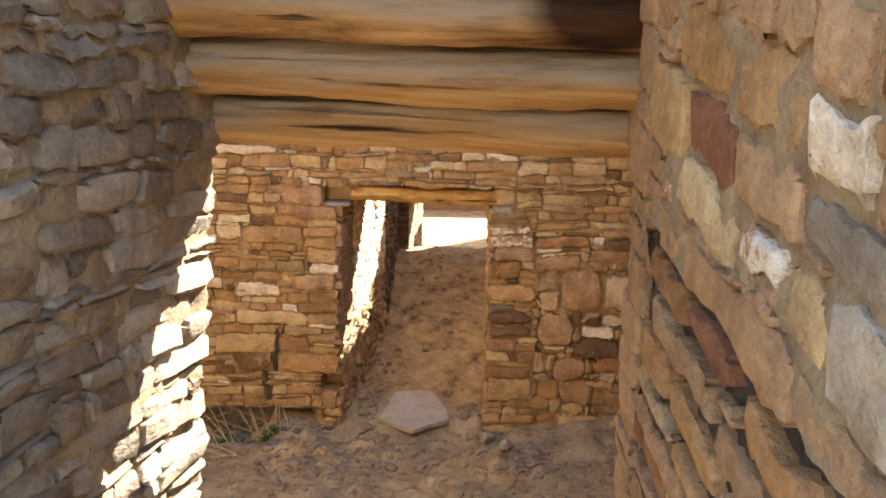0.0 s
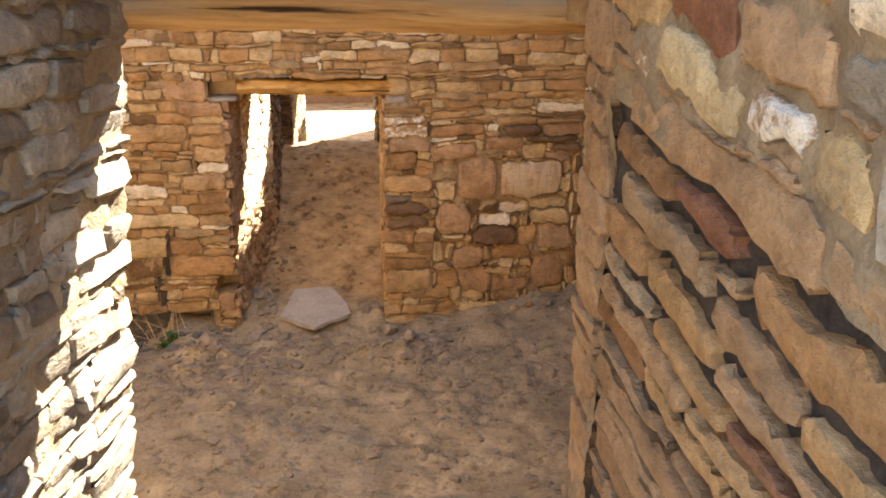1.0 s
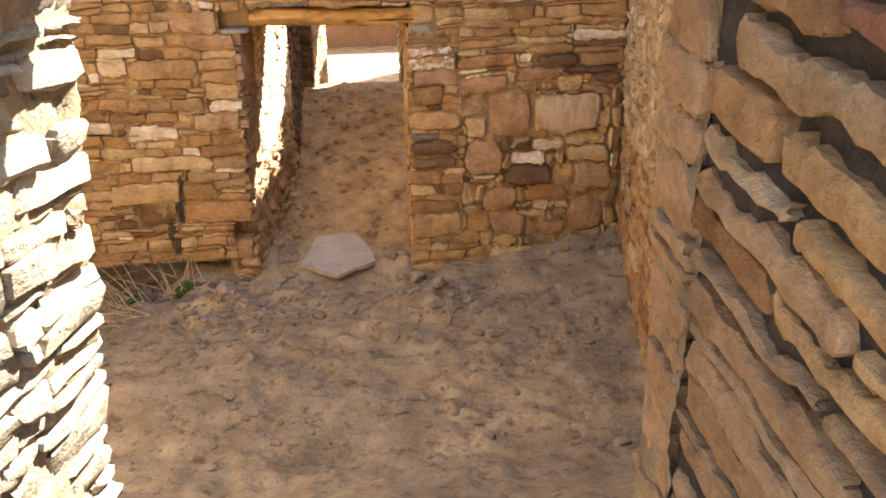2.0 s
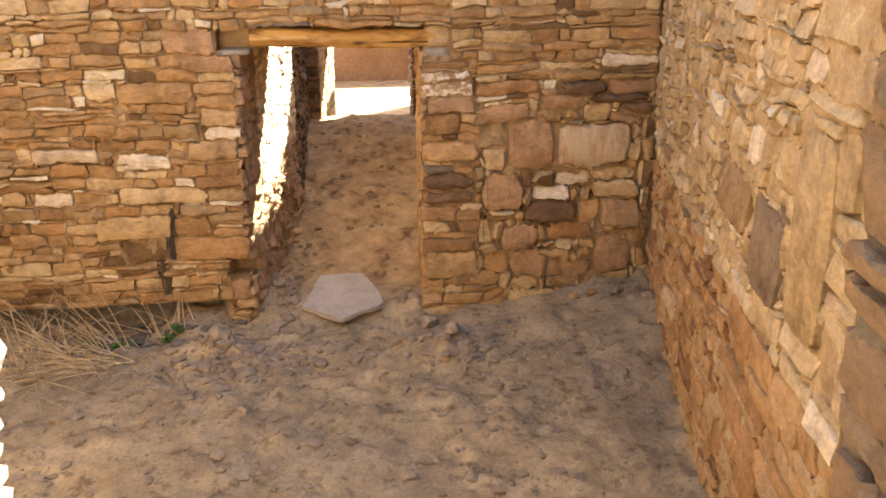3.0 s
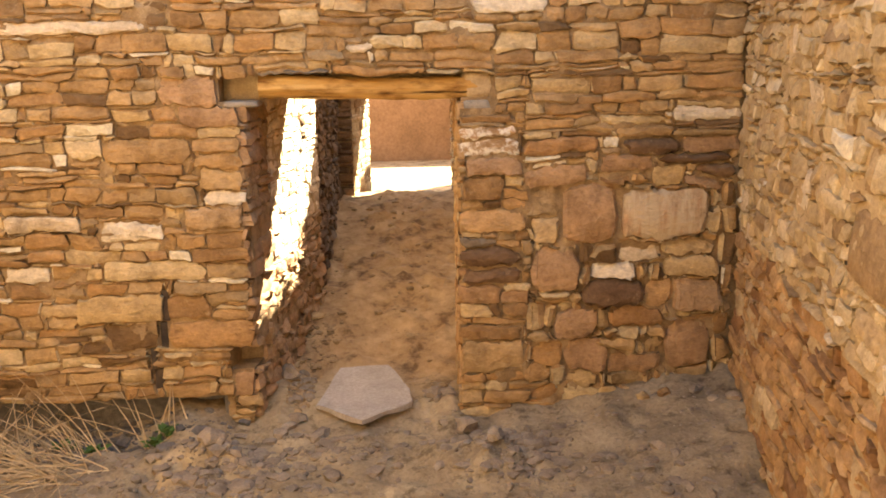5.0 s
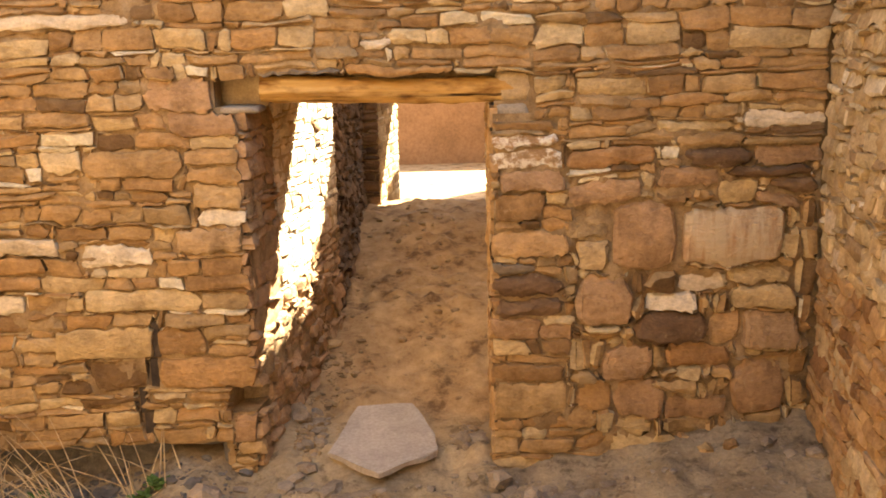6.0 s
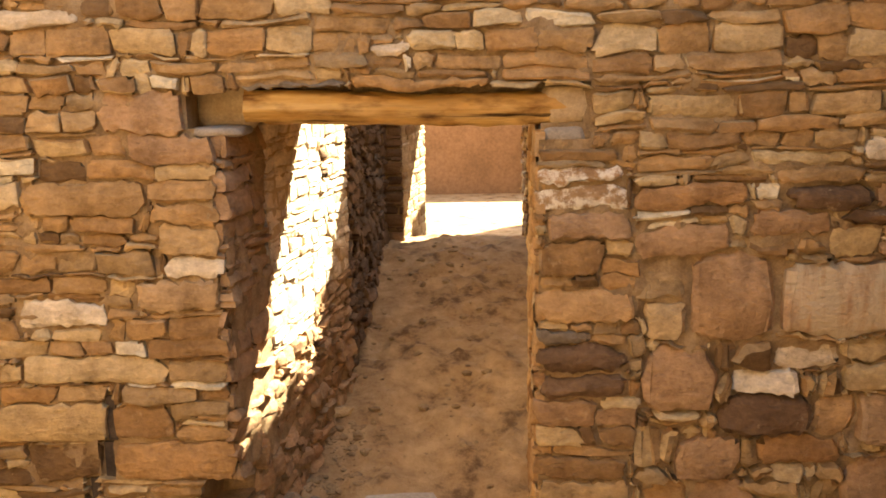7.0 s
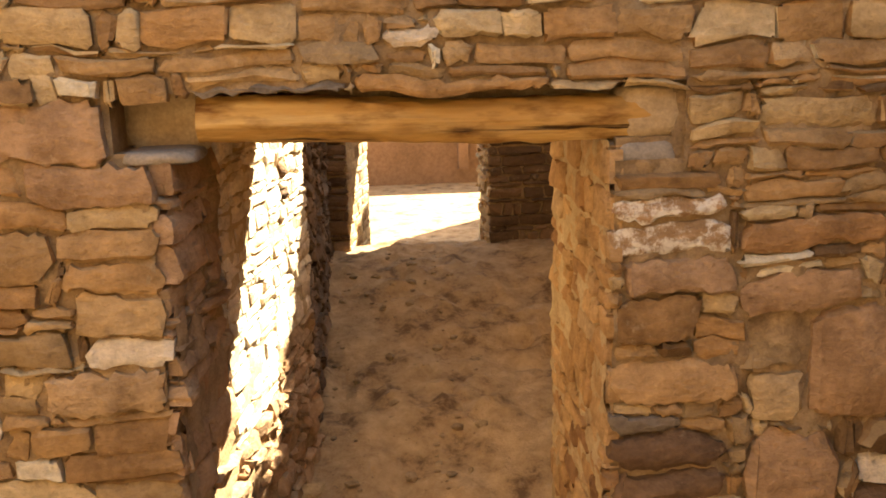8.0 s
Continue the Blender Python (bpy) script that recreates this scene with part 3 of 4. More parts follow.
for i in range(len(lo)):
    j = (i + 1) % len(lo)
    bm.faces.new((lo[i], lo[j], hi[j], hi[i]))
bmesh.ops.bevel(bm, geom=[e for e in bm.edges if e.verts[0] in hi and e.verts[1] in hi], offset=0.003, segments=2, affect="EDGES")
me = bpy.data.meshes.new("stone_slab")
bm.to_mesh(me); bm.free()
me.materials.append(SLABM)
tagged(new("stone_slab", me), "flat grey broken stone slab lying in the doorway", "slab")

# niche and plastered pocket beside the low doorway
def lump(name, cx, cy, cz, sx, sy, sz, material, parent, seed, label=""):
    """A hand-smoothed lump of mud."""
    bm = bmesh.new()
    bmesh.ops.create_icosphere(bm, subdivisions=3, radius=1)
    for v in bm.verts:
        p = v.co
        q = Vector([math.copysign(abs(c) ** 0.55, c) for c in p])
        k = 1 + 0.1 * noise.noise((p.x * 2 + seed, p.y * 2, p.z * 2))
        v.co = Vector((cx + q.x * sx * k, cy + q.y * sy * k, cz + q.z * sz * k))
    me = bpy.data.meshes.new(name)
    bm.to_mesh(me)
    bm.free()
    me.polygons.foreach_set("use_smooth", [True] * len(me.polygons))
    me.materials.append(material)
    ob = new(name, me)
    ob.parent = parent
    if label:
        ob["label"] = label
    return ob


lump("plaster_patch", 0.50, 5.716, 1.288, 0.072, 0.07, 0.056, PLASTER, wall_second, 1, "smooth yellow mud plaster")
lump("plaster_patch", 0.485, 5.712, 1.212, 0.07, 0.07, 0.03, GREYMUD, wall_second, 2, "grey mud plaster")
lump("plaster_patch", -0.40, 5.78, 1.31, 0.085, 0.03, 0.08, PLASTER, wall_second, 3, "yellow mud plaster in a niche")
lump("plaster_patch", -0.40, 5.71, 1.235, 0.07, 0.075, 0.014, GREYMUD, wall_second, 4, "grey mud ledge")

# ---- masonry faces ----
DOOR2 = (-0.405, 0.405, -0.3, DOOR_TOP)
LINTEL2 = (-0.47, 0.55, 1.185, 1.334)
LEFT_BLOCKS = [(-1.3, -1.015, 0.773, 0.83, "pale"), (-0.957, -0.723, 0.728, 0.8, "pale"), (-1.32, -1.15, 0.585, 0.637, "pale"), (-1.04, -0.905, 1.045, 1.115, "buff"),
               (-0.9, -0.6, 1.025, 1.11, "tan"), (-0.69, -0.485, 1.235, 1.34, "brown"), (-0.545, -0.405, 0.865, 0.915, "pale"), (-0.565, -0.405, 0.925, 0.995, "tan"),
               (-0.63, -0.405, 0.785, 0.86, "warm"), (-0.96, -0.57, 0.575, 0.65, "tan"), (-1.06, -0.744, 0.412, 0.518, "tan"), (-0.722, -0.4, 0.295, 0.405, "warm"),
               (-1.24, -0.72, 1.5, 1.55, "pale"), (-0.335, -0.07, 1.336, 1.356, "grey"), (-0.05, 0.3, 1.337, 1.362, "tan"), (-0.62, -0.405, 1.165, 1.232, "brown"), (-0.58, -0.405, 1.005, 1.06, "tan"),
               (-1.2, -1.03, 0.44, 0.49, "buff"), (-0.715, -0.56, 0.42, 0.51, "tan"), (-0.96, -0.76, 0.3, 0.4, "tan"), (-0.48, -0.4, 0.1, 0.19, "brown"), (-0.47, -0.375, 0.05, 0.095, "tan")]
RIGHT_BLOCKS = [(0.806, 1.035, 0.668, 0.895, "round"), (1.045, 1.38, 0.68, 0.862, "washed"), (1.047, 1.205, 0.6, 0.664, "pale"), (0.935, 1.1, 0.53, 0.594, "pale"),
                (0.893, 1.14, 0.418, 0.522, "dark"), (1.045, 1.265, 1.016, 1.078, "dark"), (1.19, 1.465, 0.974, 1.012, "dark"), (1.33, 1.49, 0.925, 0.97, "dark"), (1.28, 1.5, 1.022, 1.075, "brown"), (1.02, 1.235, 1.085, 1.125, "tan"), (0.66, 0.95, 1.02, 1.08, "warm"), (1.24, 1.5, 1.145, 1.19, "pale"),
                (0.795, 0.955, 0.29, 0.41, "brown"), (0.83, 0.99, 0.16, 0.282, "brown"), (1.235, 1.41, 0.155, 0.352, "round"), (1.0, 1.23, 0.328, 0.408, "warm"), (0.965, 1.12, 0.23, 0.283, "tan"), (1.0, 1.22, 0.15, 0.224, "brown"),
                (0.692, 0.885, 0.5, 0.655, "brown"), (1.152, 1.257, 0.415, 0.51, "warm"), (1.268, 1.445, 0.4, 0.515, "brown"), (1.22, 1.44, 0.53, 0.605, "tan"), (1.21, 1.43, 0.615, 0.668, "tan"), (1.295, 1.425, 0.875, 0.918, "brown"),
                (0.96, 1.155, 0.944, 1.006, "brown"), (1.165, 1.285, 0.885, 0.965, "tan"), (0.668, 0.9, 0.905, 0.965, "brown"), (0.682, 0.796, 0.785, 0.893, "tan"), (0.69, 0.798, 0.685, 0.775, "buff"), (0.41, 0.63, 1.09, 1.135, "lime"),
                (0.41, 0.64, 1.02, 1.08, "lime"), (0.41, 0.64, 0.6, 0.665, "dark"), (0.41, 0.66, 0.535, 0.59, "dark"), (0.41, 0.66, 0.16, 0.28, "tan"), (0.41, 0.66, 0.29, 0.35, "tan"), (0.41, 0.57, 0.44, 0.525, "brown"), (0.58, 0.685, 0.44, 0.5, "brown"),
                (0.46, 0.75, 1.55, 1.6, "pale"), (0.44, 0.66, 0.945, 1.01, "brown"), (0.42, 0.58, 0.85, 0.935, "tan"), (0.42, 0.67, 0.735, 0.815, "warm"), (0.42, 0.56, 0.675, 0.71, "grey"), (0.94, 1.2, 1.13, 1.165, "buff"), (0.0, 0.09, 1.42, 1.455, "pale")]
CRACKS = [(-0.741, -0.724, 0.41, 0.535), (-0.755, -0.738, 0.3, 0.405), (-0.80, -0.785, 0.21, 0.3), (-0.79, -0.765, 0.13, 0.215), (-0.49, -0.36, 0.2, 0.288)]
held = [q[:4] for q in LEFT_BLOCKS + RIGHT_BLOCKS] + CRACKS
zones = [(-0.5, -0.385, -0.1, 0.1, 0.03, 0.05, 0.06, 0.13), (-2.2, -0.405, 0.10, 1.335, 0.022, 0.054, 0.06, 0.19), (-2.2, 1.5, 1.335, TOP, 0.028, 0.066, 0.06, 0.2)]
zr, level = random.Random(8), -0.02
while level < 1.33:
    step = min(zr.uniform(0.09, 0.16), 1.335 - level) if level < 1.2 else 1.335 - level
    seam = zr.uniform(0.64, 0.82)
    zones.append((0.405, seam, level, level + step, 0.028, 0.06, 0.07, 0.2))
    zones.append((seam, 1.5, level, level + step, *((0.05, 0.115, 0.06, 0.18) if level < 0.85 else (0.026, 0.055, 0.07, 0.22))))
    level += step
stone_face(wall_second, (0, 5.62, 0), (1, 0, 0), UP, (0, -1, 0), courses(zones, [DOOR2, LINTEL2] + held, 5), 6, LEFT_BLOCKS + RIGHT_BLOCKS, near=(-0.9, 1.1, 0.3, 1.5), bold=(0.7, 1.5, -0.1, 0.92), rough=0.018, bevel=0.0065, gap=0.0016, proud=0.0075)

# near-black blocks paint the shade inside the open cracks
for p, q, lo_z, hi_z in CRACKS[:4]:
    obj("joint_dirt", *prism([(p - 0.004, 5.641), (q + 0.004, 5.641), (q + 0.004, 5.66), (p - 0.004, 5.66)], lo_z, hi_z), JOINTSHADE, wall_second, "dark dirt in an open crack")
mortar_sheet(wall_second, (0, 5.62, 0), (1, 0, 0), UP, (0, -1, 0), (-2.2, 1.5, -0.1, 2.0), [DOOR2, (-0.475, 0.53, 1.2, 1.34), (-2.3, -0.53, -0.3, 0.085)] + CRACKS, 51, -0.0155, 0.0175, low=(0.69, 1.6, -0.2, 0.9, 0.009))
mortar_sheet(wall_second, (0.405, 5.63, 0), (0.055, 1, 0), UP, (-1, 0.055, 0), (0.01, 0.66, -0.1, 1.24), [], 52, -0.006, 0.012, material=PLASTER)
mortar_sheet(wall_second, (-0.387, 5.625, 0), (0.165, 1, 0), UP, (1, -0.165, 0), (0.012, 0.3, -0.1, 1.24), [(-0.01, 0.16, 0.2, 0.288)], 53, -0.009, 0.016)
# lighter pointing where the sun strip crosses the jamb, sunlight put into the colour
mortar_sheet(wall_second, (-0.387, 5.625, 0), (0.165, 1, 0), UP, (1, -0.165, 0), (0.3, 0.67, 0.55, 1.24), [], 58, -0.006, 0.007, material=PLASTER)
mortar_sheet(wall_second, (-0.387, 5.625, 0), (0.165, 1, 0), UP, (1, -0.165, 0), (0.3, 0.67, -0.1, 0.55), [], 60, -0.01, 0.008)
# jambs of the low doorway, side wall beyond; left side painted pale for sun, brown for shade
ORANGE = [(0.13, 0.21, 1.085, 1.135, "dark"), (0.13, 0.2, 1.03, 1.055, "dark")]
stone_face(wall_second, (-0.387, 5.625, 0), (0.165, 1, 0), UP, (1, -0.165, 0), courses([(0, 0.3, 0.0, 1.24, 0.025, 0.075, 0.06, 0.17)], [(-0.01, 0.16, 0.2, 0.288)], 15), 16, near=(0, 0.3, 0.2, 1.1), proud=0.013, rough=0.022, bevel=0.009, gap=0.0018, tone="brown")
# pale stones brighten the sunlit part of the jamb, brown ones its shaded foot
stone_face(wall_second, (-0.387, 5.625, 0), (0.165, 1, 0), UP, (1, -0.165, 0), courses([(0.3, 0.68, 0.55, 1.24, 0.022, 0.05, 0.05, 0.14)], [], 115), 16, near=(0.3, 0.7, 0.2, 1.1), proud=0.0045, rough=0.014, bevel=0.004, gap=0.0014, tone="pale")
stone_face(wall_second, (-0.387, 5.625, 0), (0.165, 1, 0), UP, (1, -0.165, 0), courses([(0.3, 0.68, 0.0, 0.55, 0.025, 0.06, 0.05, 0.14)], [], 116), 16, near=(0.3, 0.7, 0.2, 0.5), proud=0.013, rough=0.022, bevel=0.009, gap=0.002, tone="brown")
stone_face(wall_second, (0.405, 5.63, 0), (0.055, 1, 0), UP, (-1, 0.055, 0), courses([(0, 0.66, -0.05, 1.24, 0.04, 0.085, 0.07, 0.17)], [], 17), 18, near=(0, 0.6, 0.2, 1.1), proud=0.006, rough=0.016, bevel=0.009, tone="warm")
# side wall likewise: sunlight painted pale above, shade painted brown below
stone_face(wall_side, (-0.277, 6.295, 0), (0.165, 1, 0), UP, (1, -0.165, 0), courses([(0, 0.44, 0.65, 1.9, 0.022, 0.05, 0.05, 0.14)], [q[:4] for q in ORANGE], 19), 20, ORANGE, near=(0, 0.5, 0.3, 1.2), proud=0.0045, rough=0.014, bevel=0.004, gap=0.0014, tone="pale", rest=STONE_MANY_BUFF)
mortar_sheet(wall_side, (-0.277, 6.295, 0), (0.165, 1, 0), UP, (1, -0.165, 0), (0.0, 0.44, 0.65, 1.9), [], 57, -0.006, 0.007, material=PLASTER)
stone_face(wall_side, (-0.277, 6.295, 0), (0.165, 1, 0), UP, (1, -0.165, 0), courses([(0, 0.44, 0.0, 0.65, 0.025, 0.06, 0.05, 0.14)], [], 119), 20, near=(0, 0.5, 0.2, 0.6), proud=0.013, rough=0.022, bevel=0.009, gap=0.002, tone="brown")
mortar_sheet(wall_side, (-0.277, 6.295, 0), (0.165, 1, 0), UP, (1, -0.165, 0), (0.0, 0.44, -0.1, 0.65), [], 61, -0.01, 0.008)
# far stretch of the side wall, shade painted in with the dark tones
stone_face(wall_side, (-0.213, 6.72, 0), (0.012, 1, 0), UP, (1, -0.012, 0), courses([(0, 1.68, 0.1, 2.0, 0.03, 0.055, 0.06, 0.15)], [], 21), 22, proud=0.013, rough=0.018, bevel=0.008, rest=STONE_MANY_SHADED)
# third wall, its front coloured dark for shade, and its jambs
stone_face(wall_third, (0, 8.405, 0), (1, 0, 0), UP, (0, -1, 0), courses([(-0.3, -0.1, 0.3, 2.0, 0.03, 0.06, 0.06, 0.15), (0.585, 1.3, 0.2, 2.2, 0.03, 0.06, 0.06, 0.18)], [], 23), 24, rest=STONE_MANY_SHADED, label="sandstone courses coloured dark brown for shade")
stone_face(wall_third, (-0.098, 8.41, 0), (0.2, 1, 0), UP, (1, -0.2, 0), courses([(0, 0.53, 0.2, 1.2, 0.03, 0.06, 0.06, 0.15)], [], 25), 26, near=(0, 0.5, 0.4, 1.2), proud=0.003, tone="buff")
mortar_sheet(wall_third, (-0.098, 8.41, 0), (0.2, 1, 0), UP, (1, -0.2, 0), (0.0, 0.52, 0.2, 1.2), [], 59, -0.004, 0.004, material=PLASTER)
stone_face(wall_third, (0.585, 8.41, 0), (0.025, 1, 0), UP, (-1, 0.025, 0), courses([(0, 0.51, 0.2, 1.2, 0.03, 0.06, 0.06, 0.15)], [], 27), 28, proud=0.01)

# right wall of the first room: large blocks near the passage, small ones towards the corner
PALE_BITS = [(2.98, 3.07, 1.4, 1.49, "pale"), (3.02, 3.14, 1.3, 1.37, "buff"), (2.65, 2.8, 1.255, 1.325, "pale"), (2.67, 2.75, 1.02, 1.09, "pale"), (3.6, 3.74, 0.81, 0.885, "pale"), (2.94, 3.09, 0.83, 0.9, "pale"),
             (3.48, 3.62, 0.72, 0.785, "pale"), (1.86, 1.96, 1.11, 1.21, "pale"), (2.04, 2.16, 1.12, 1.2, "buff"), (1.92, 2.03, 1.305, 1.37, "pale"), (1.8, 1.98, 0.72, 0.79, "pale"), (2.05, 2.2, 0.8, 0.85, "buff"),
             (1.9, 2.3, 0.9, 1.07, "buff"), (1.55, 1.85, 0.83, 1.05, "grey"), (1.25, 1.52, 0.85, 1.3, "buff"), (2.36, 2.43, 0.7, 0.73, "pale"), (2.95, 3.2, 0.24, 0.3, "buff"), (3.25, 3.37, 0.98, 1.03, "buff"), (1.4, 1.52, 1.38, 1.45, "pale")]
zones = [(0.0, 1.5, 0.72, 2.0, 0.05, 0.16, 0.1, 0.32), (1.5, 2.25, 0.72, 2.0, 0.03, 0.085, 0.06, 0.2), (2.25, 3.8, 0.72, 2.0, 0.018, 0.056, 0.05, 0.16)]
stone_face(wall_right, (0.757, 1.9, 0), (0.2, 1, 0), UP, (-1, 0.2, 0), courses(zones, [q[:4] for q in PALE_BITS], 31), 32, PALE_BITS, near=(1.2, 3.8, 0.6, 1.6), proud=0.01, rough=0.021, bevel=0.006, gap=0.0022, tone="buff", rest=STONE_MANY_BUFF)
zones = [(0.0, 2.0, 0.0, 0.72, 0.04, 0.13, 0.1, 0.34), (2.0, 3.8, 0.0, 0.72, 0.02, 0.06, 0.06, 0.22)]
stone_face(wall_right, (0.757, 1.9, 0), (0.2, 1, 0), UP, (-1, 0.2, 0), courses(zones, [q[:4] for q in PALE_BITS], 37), 32, near=(1.8, 3.8, 0.0, 0.7), proud=0.01, rough=0.021, bevel=0.006, gap=0.0022, tone="warm", rest=STONE_MANY_WARM)
mortar_sheet(wall_right, (0.757, 1.9, 0), (0.2, 1, 0), UP, (-1, 0.2, 0), (0.2, 3.78, -0.1, 1.9), [], 54, -0.012, 0.022, 0.014, PLASTER)
stone_face(wall_left, (-2.3, 1.0, 0), (0, 1, 0), UP, (1, 0, 0), courses([(2.2, 4.62, 0.0, TOP, 0.04, 0.08, 0.1, 0.3)], [], 41), 42)
stone_face(wall_side_right, (1.3, 6.3, 0), (0, 1, 0), UP, (-1, 0, 0), courses([(0, 2.1, 0.1, 2.4, 0.04, 0.08, 0.1, 0.3)], [], 43), 44)
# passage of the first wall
# its courses rise a little into the room; washed-out joints with painted shade below, mud-smeared rubble above
RISE = (0, 1, 0.14)
PASSAGE = [(0.63, 0.87, 1.538, 1.588, "brown"), (0.575, 0.715, 1.603, 1.637, "red"), (0.555, 0.627, 1.574, 1.598, "brown"), (0.22, 0.55, 1.577, 1.634, "warm"), (0.435, 0.615, 1.527, 1.57, "brown"), (0.25, 0.425, 1.522, 1.562, "warm"),
           (0.425, 0.86, 1.646, 1.7, "brown"), (0.725, 0.9, 1.598, 1.64, "warm"), (0.23, 0.42, 1.655, 1.7, "brown"), (0.6, 0.785, 1.484, 1.519, "warm"), (0.792, 0.93, 1.486, 1.53, "warm"), (0.39, 0.592, 1.478, 1.513, "brown"),
           (0.22, 0.385, 1.474, 1.51, "grey"), (0.75, 0.935, 1.446, 1.476, "warm"), (0.56, 0.745, 1.442, 1.472, "warm"), (0.35, 0.552, 1.438, 1.467, "red"), (0.65, 0.93, 1.406, 1.436, "brown"), (0.4, 0.642, 1.4, 1.43, "warm"), (0.27, 0.395, 1.395, 1.432, "red"),
           (0.78, 0.94, 1.36, 1.398, "warm"), (0.56, 0.772, 1.36, 1.393, "warm"), (0.32, 0.552, 1.352, 1.388, "warm"),
           (0.48, 0.568, 1.738, 1.77, "lime"), (0.795, 0.86, 1.71, 1.748, "lime"), (0.58, 0.785, 1.712, 1.765, "tan"), (0.61, 0.78, 1.772, 1.842, "red"), (0.79, 0.95, 1.756, 1.85, "tan"), (0.45, 0.6, 1.776, 1.84, "brown"),
           (0.33, 0.44, 1.845, 1.905, "pale"), (0.28, 0.44, 1.787, 1.838, "grey"), (0.26, 0.37, 1.71, 1.78, "grey"), (0.38, 0.47, 1.71, 1.775, "tan"), (0.45, 0.62, 1.85, 1.92, "tan"), (0.63, 0.84, 1.852, 1.93, "tan")]
zones = [(0.24, 0.93, 0.3, 1.352, 0.018, 0.042, 0.1, 0.3), (0.24, 0.94, 1.7, 2.4, 0.03, 0.07, 0.08, 0.2), (0.94, 1.055, 0.2, 2.4, 0.04, 0.1, 0.05, 0.12)]
stone_face(wall_first, (0.395, 1.0, 0), RISE, UP, (-1, 0, 0), courses(zones[:1], [q[:4] for q in PASSAGE], 33, 0.006) + courses(zones[1:], [q[:4] for q in PASSAGE], 38), 34, [(a, b, c, d - (0.004 if d < 1.66 else 0.002), k) for a, b, c, d, k in PASSAGE], near=(0.3, 1.05, 1.0, 2.1), proud=0.0035, rough=0.016, bevel=0.004, gap=0.002, wave=0.012, depth=0.05, tone="brown", rest=STONE_MANY_WARM, fine=True)
mortar_sheet(wall_first, (0.395, 1.0, 0), RISE, UP, (-1, 0, 0), (0.24, 1.035, 1.652, 2.3), [], 55, -0.006, 0.013, 0.011, PASSMUD)
mortar_sheet(wall_first, (0.395, 1.0, 0), RISE, UP, (-1, 0, 0), (0.935, 1.035, 0.6, 1.652), [], 63, -0.006, 0.013, 0.011, PASSMUD)
# near-black backing sheet: painted shade between the lower courses
mortar_sheet(wall_first, (0.395, 1.0, 0), RISE, UP, (-1, 0, 0), (0.24, 0.94, 0.6, 1.655), [], 64, -0.014, 0.013, 0.011, JOINTSHADE)
LEAN = Vector((0.075, 0, 1))
ALONG = Vector((0.21, 1, 0)).normalized()
stone_face(wall_first, (jamb_x(1.0, 0), 1.0, 0), ALONG, LEAN, ALONG.cross(LEAN), courses([(0.27, 1.43, 0.3, 2.5, 0.02, 0.055, 0.05, 0.16)], [], 35), 36, near=(0.5, 1.4, 1.0, 2.0), proud=0.008, rough=0.016, bevel=0.007, gap=0.0018, tone="grey", rest=STONE_MANY_GREY)
mortar_sheet(wall_first, (jamb_x(1.0, 0), 1.0, 0), ALONG, LEAN, ALONG.cross(LEAN), (0.27, 1.415, 0.6, 2.3), [], 62, -0.008, 0.013, 0.013, PASSMUD)


# ---- loose stones, clods and plants ----
def rock(name, seed, sx, sy, sz, material, subdiv=2):
    r = random.Random(seed)
    bm = bmesh.new()
    bmesh.ops.create_icosphere(bm, subdivisions=subdiv, radius=1)
    o = r.uniform(0, 50)
    for v in bm.verts:
        k = 1 + 0.45 * noise.noise(v.co * 1.5 + Vector((o, 0, 0))) + 0.22 * noise.noise(v.co * 3.1 + Vector((0, o, 0)))
        v.co = Vector((v.co.x * sx * k, v.co.y * sy * k, max(v.co.z, -0.45) * sz * k))
    me = bpy.data.meshes.new(name)
    bm.to_mesh(me)
    bm.free()
    me.materials.append(material)
    return me


ROCKS = [(-0.237, 6.5, 0.055, 0.045, 0.02), (0.64, 5.26, 0.05, 0.035, 0.03), (0.5, 5.22, 0.04, 0.03, 0.025), (-0.52, 5.3, 0.06, 0.05, 0.035), (-0.38, 5.1, 0.055, 0.04, 0.02), (1.12, 5.52, 0.03, 0.025, 0.02),
         (1.2, 5.5, 0.025, 0.03, 0.02), (-0.25, 5.62, 0.04, 0.03, 0.025), (0.3, 5.75, 0.04, 0.035, 0.03), (-0.3, 5.9, 0.045, 0.04, 0.04), (-0.15, 5.5, 0.06, 0.03, 0.025), (0.42, 5.5, 0.045, 0.04, 0.04), (1.42, 5.35, 0.03, 0.025, 0.02)]
for k, (x, y, a, b, c) in enumerate(ROCKS):
    ob = new("rock", rock("rock", 60 + k, a, b, c, STONE_ONE["tan"] if k in (0, 5, 6) else CLOD))
    ob.location = (x, y, ground_z(x, y) + c * 0.2)
    ob.rotation_euler = (0, 0, rng.uniform(0, 6))
    tagged(ob, "rough broken sandstone piece on the sand" if k in (0, 5, 6) else "crumbling brown dirt clod on the sand", "rock" if k in (0, 5, 6) else "clod", "loose pieces on the ground")

protos = []
for k in range(6):
    me = rock("bit", 90 + k, 1, rng.uniform(0.6, 0.9), rng.uniform(0.4, 0.7), CLOD, 1)
    protos.append((np.array([v.co[:] for v in me.vertices]), [tuple(p.vertices) for p in me.polygons]))
    bpy.data.meshes.remove(me)


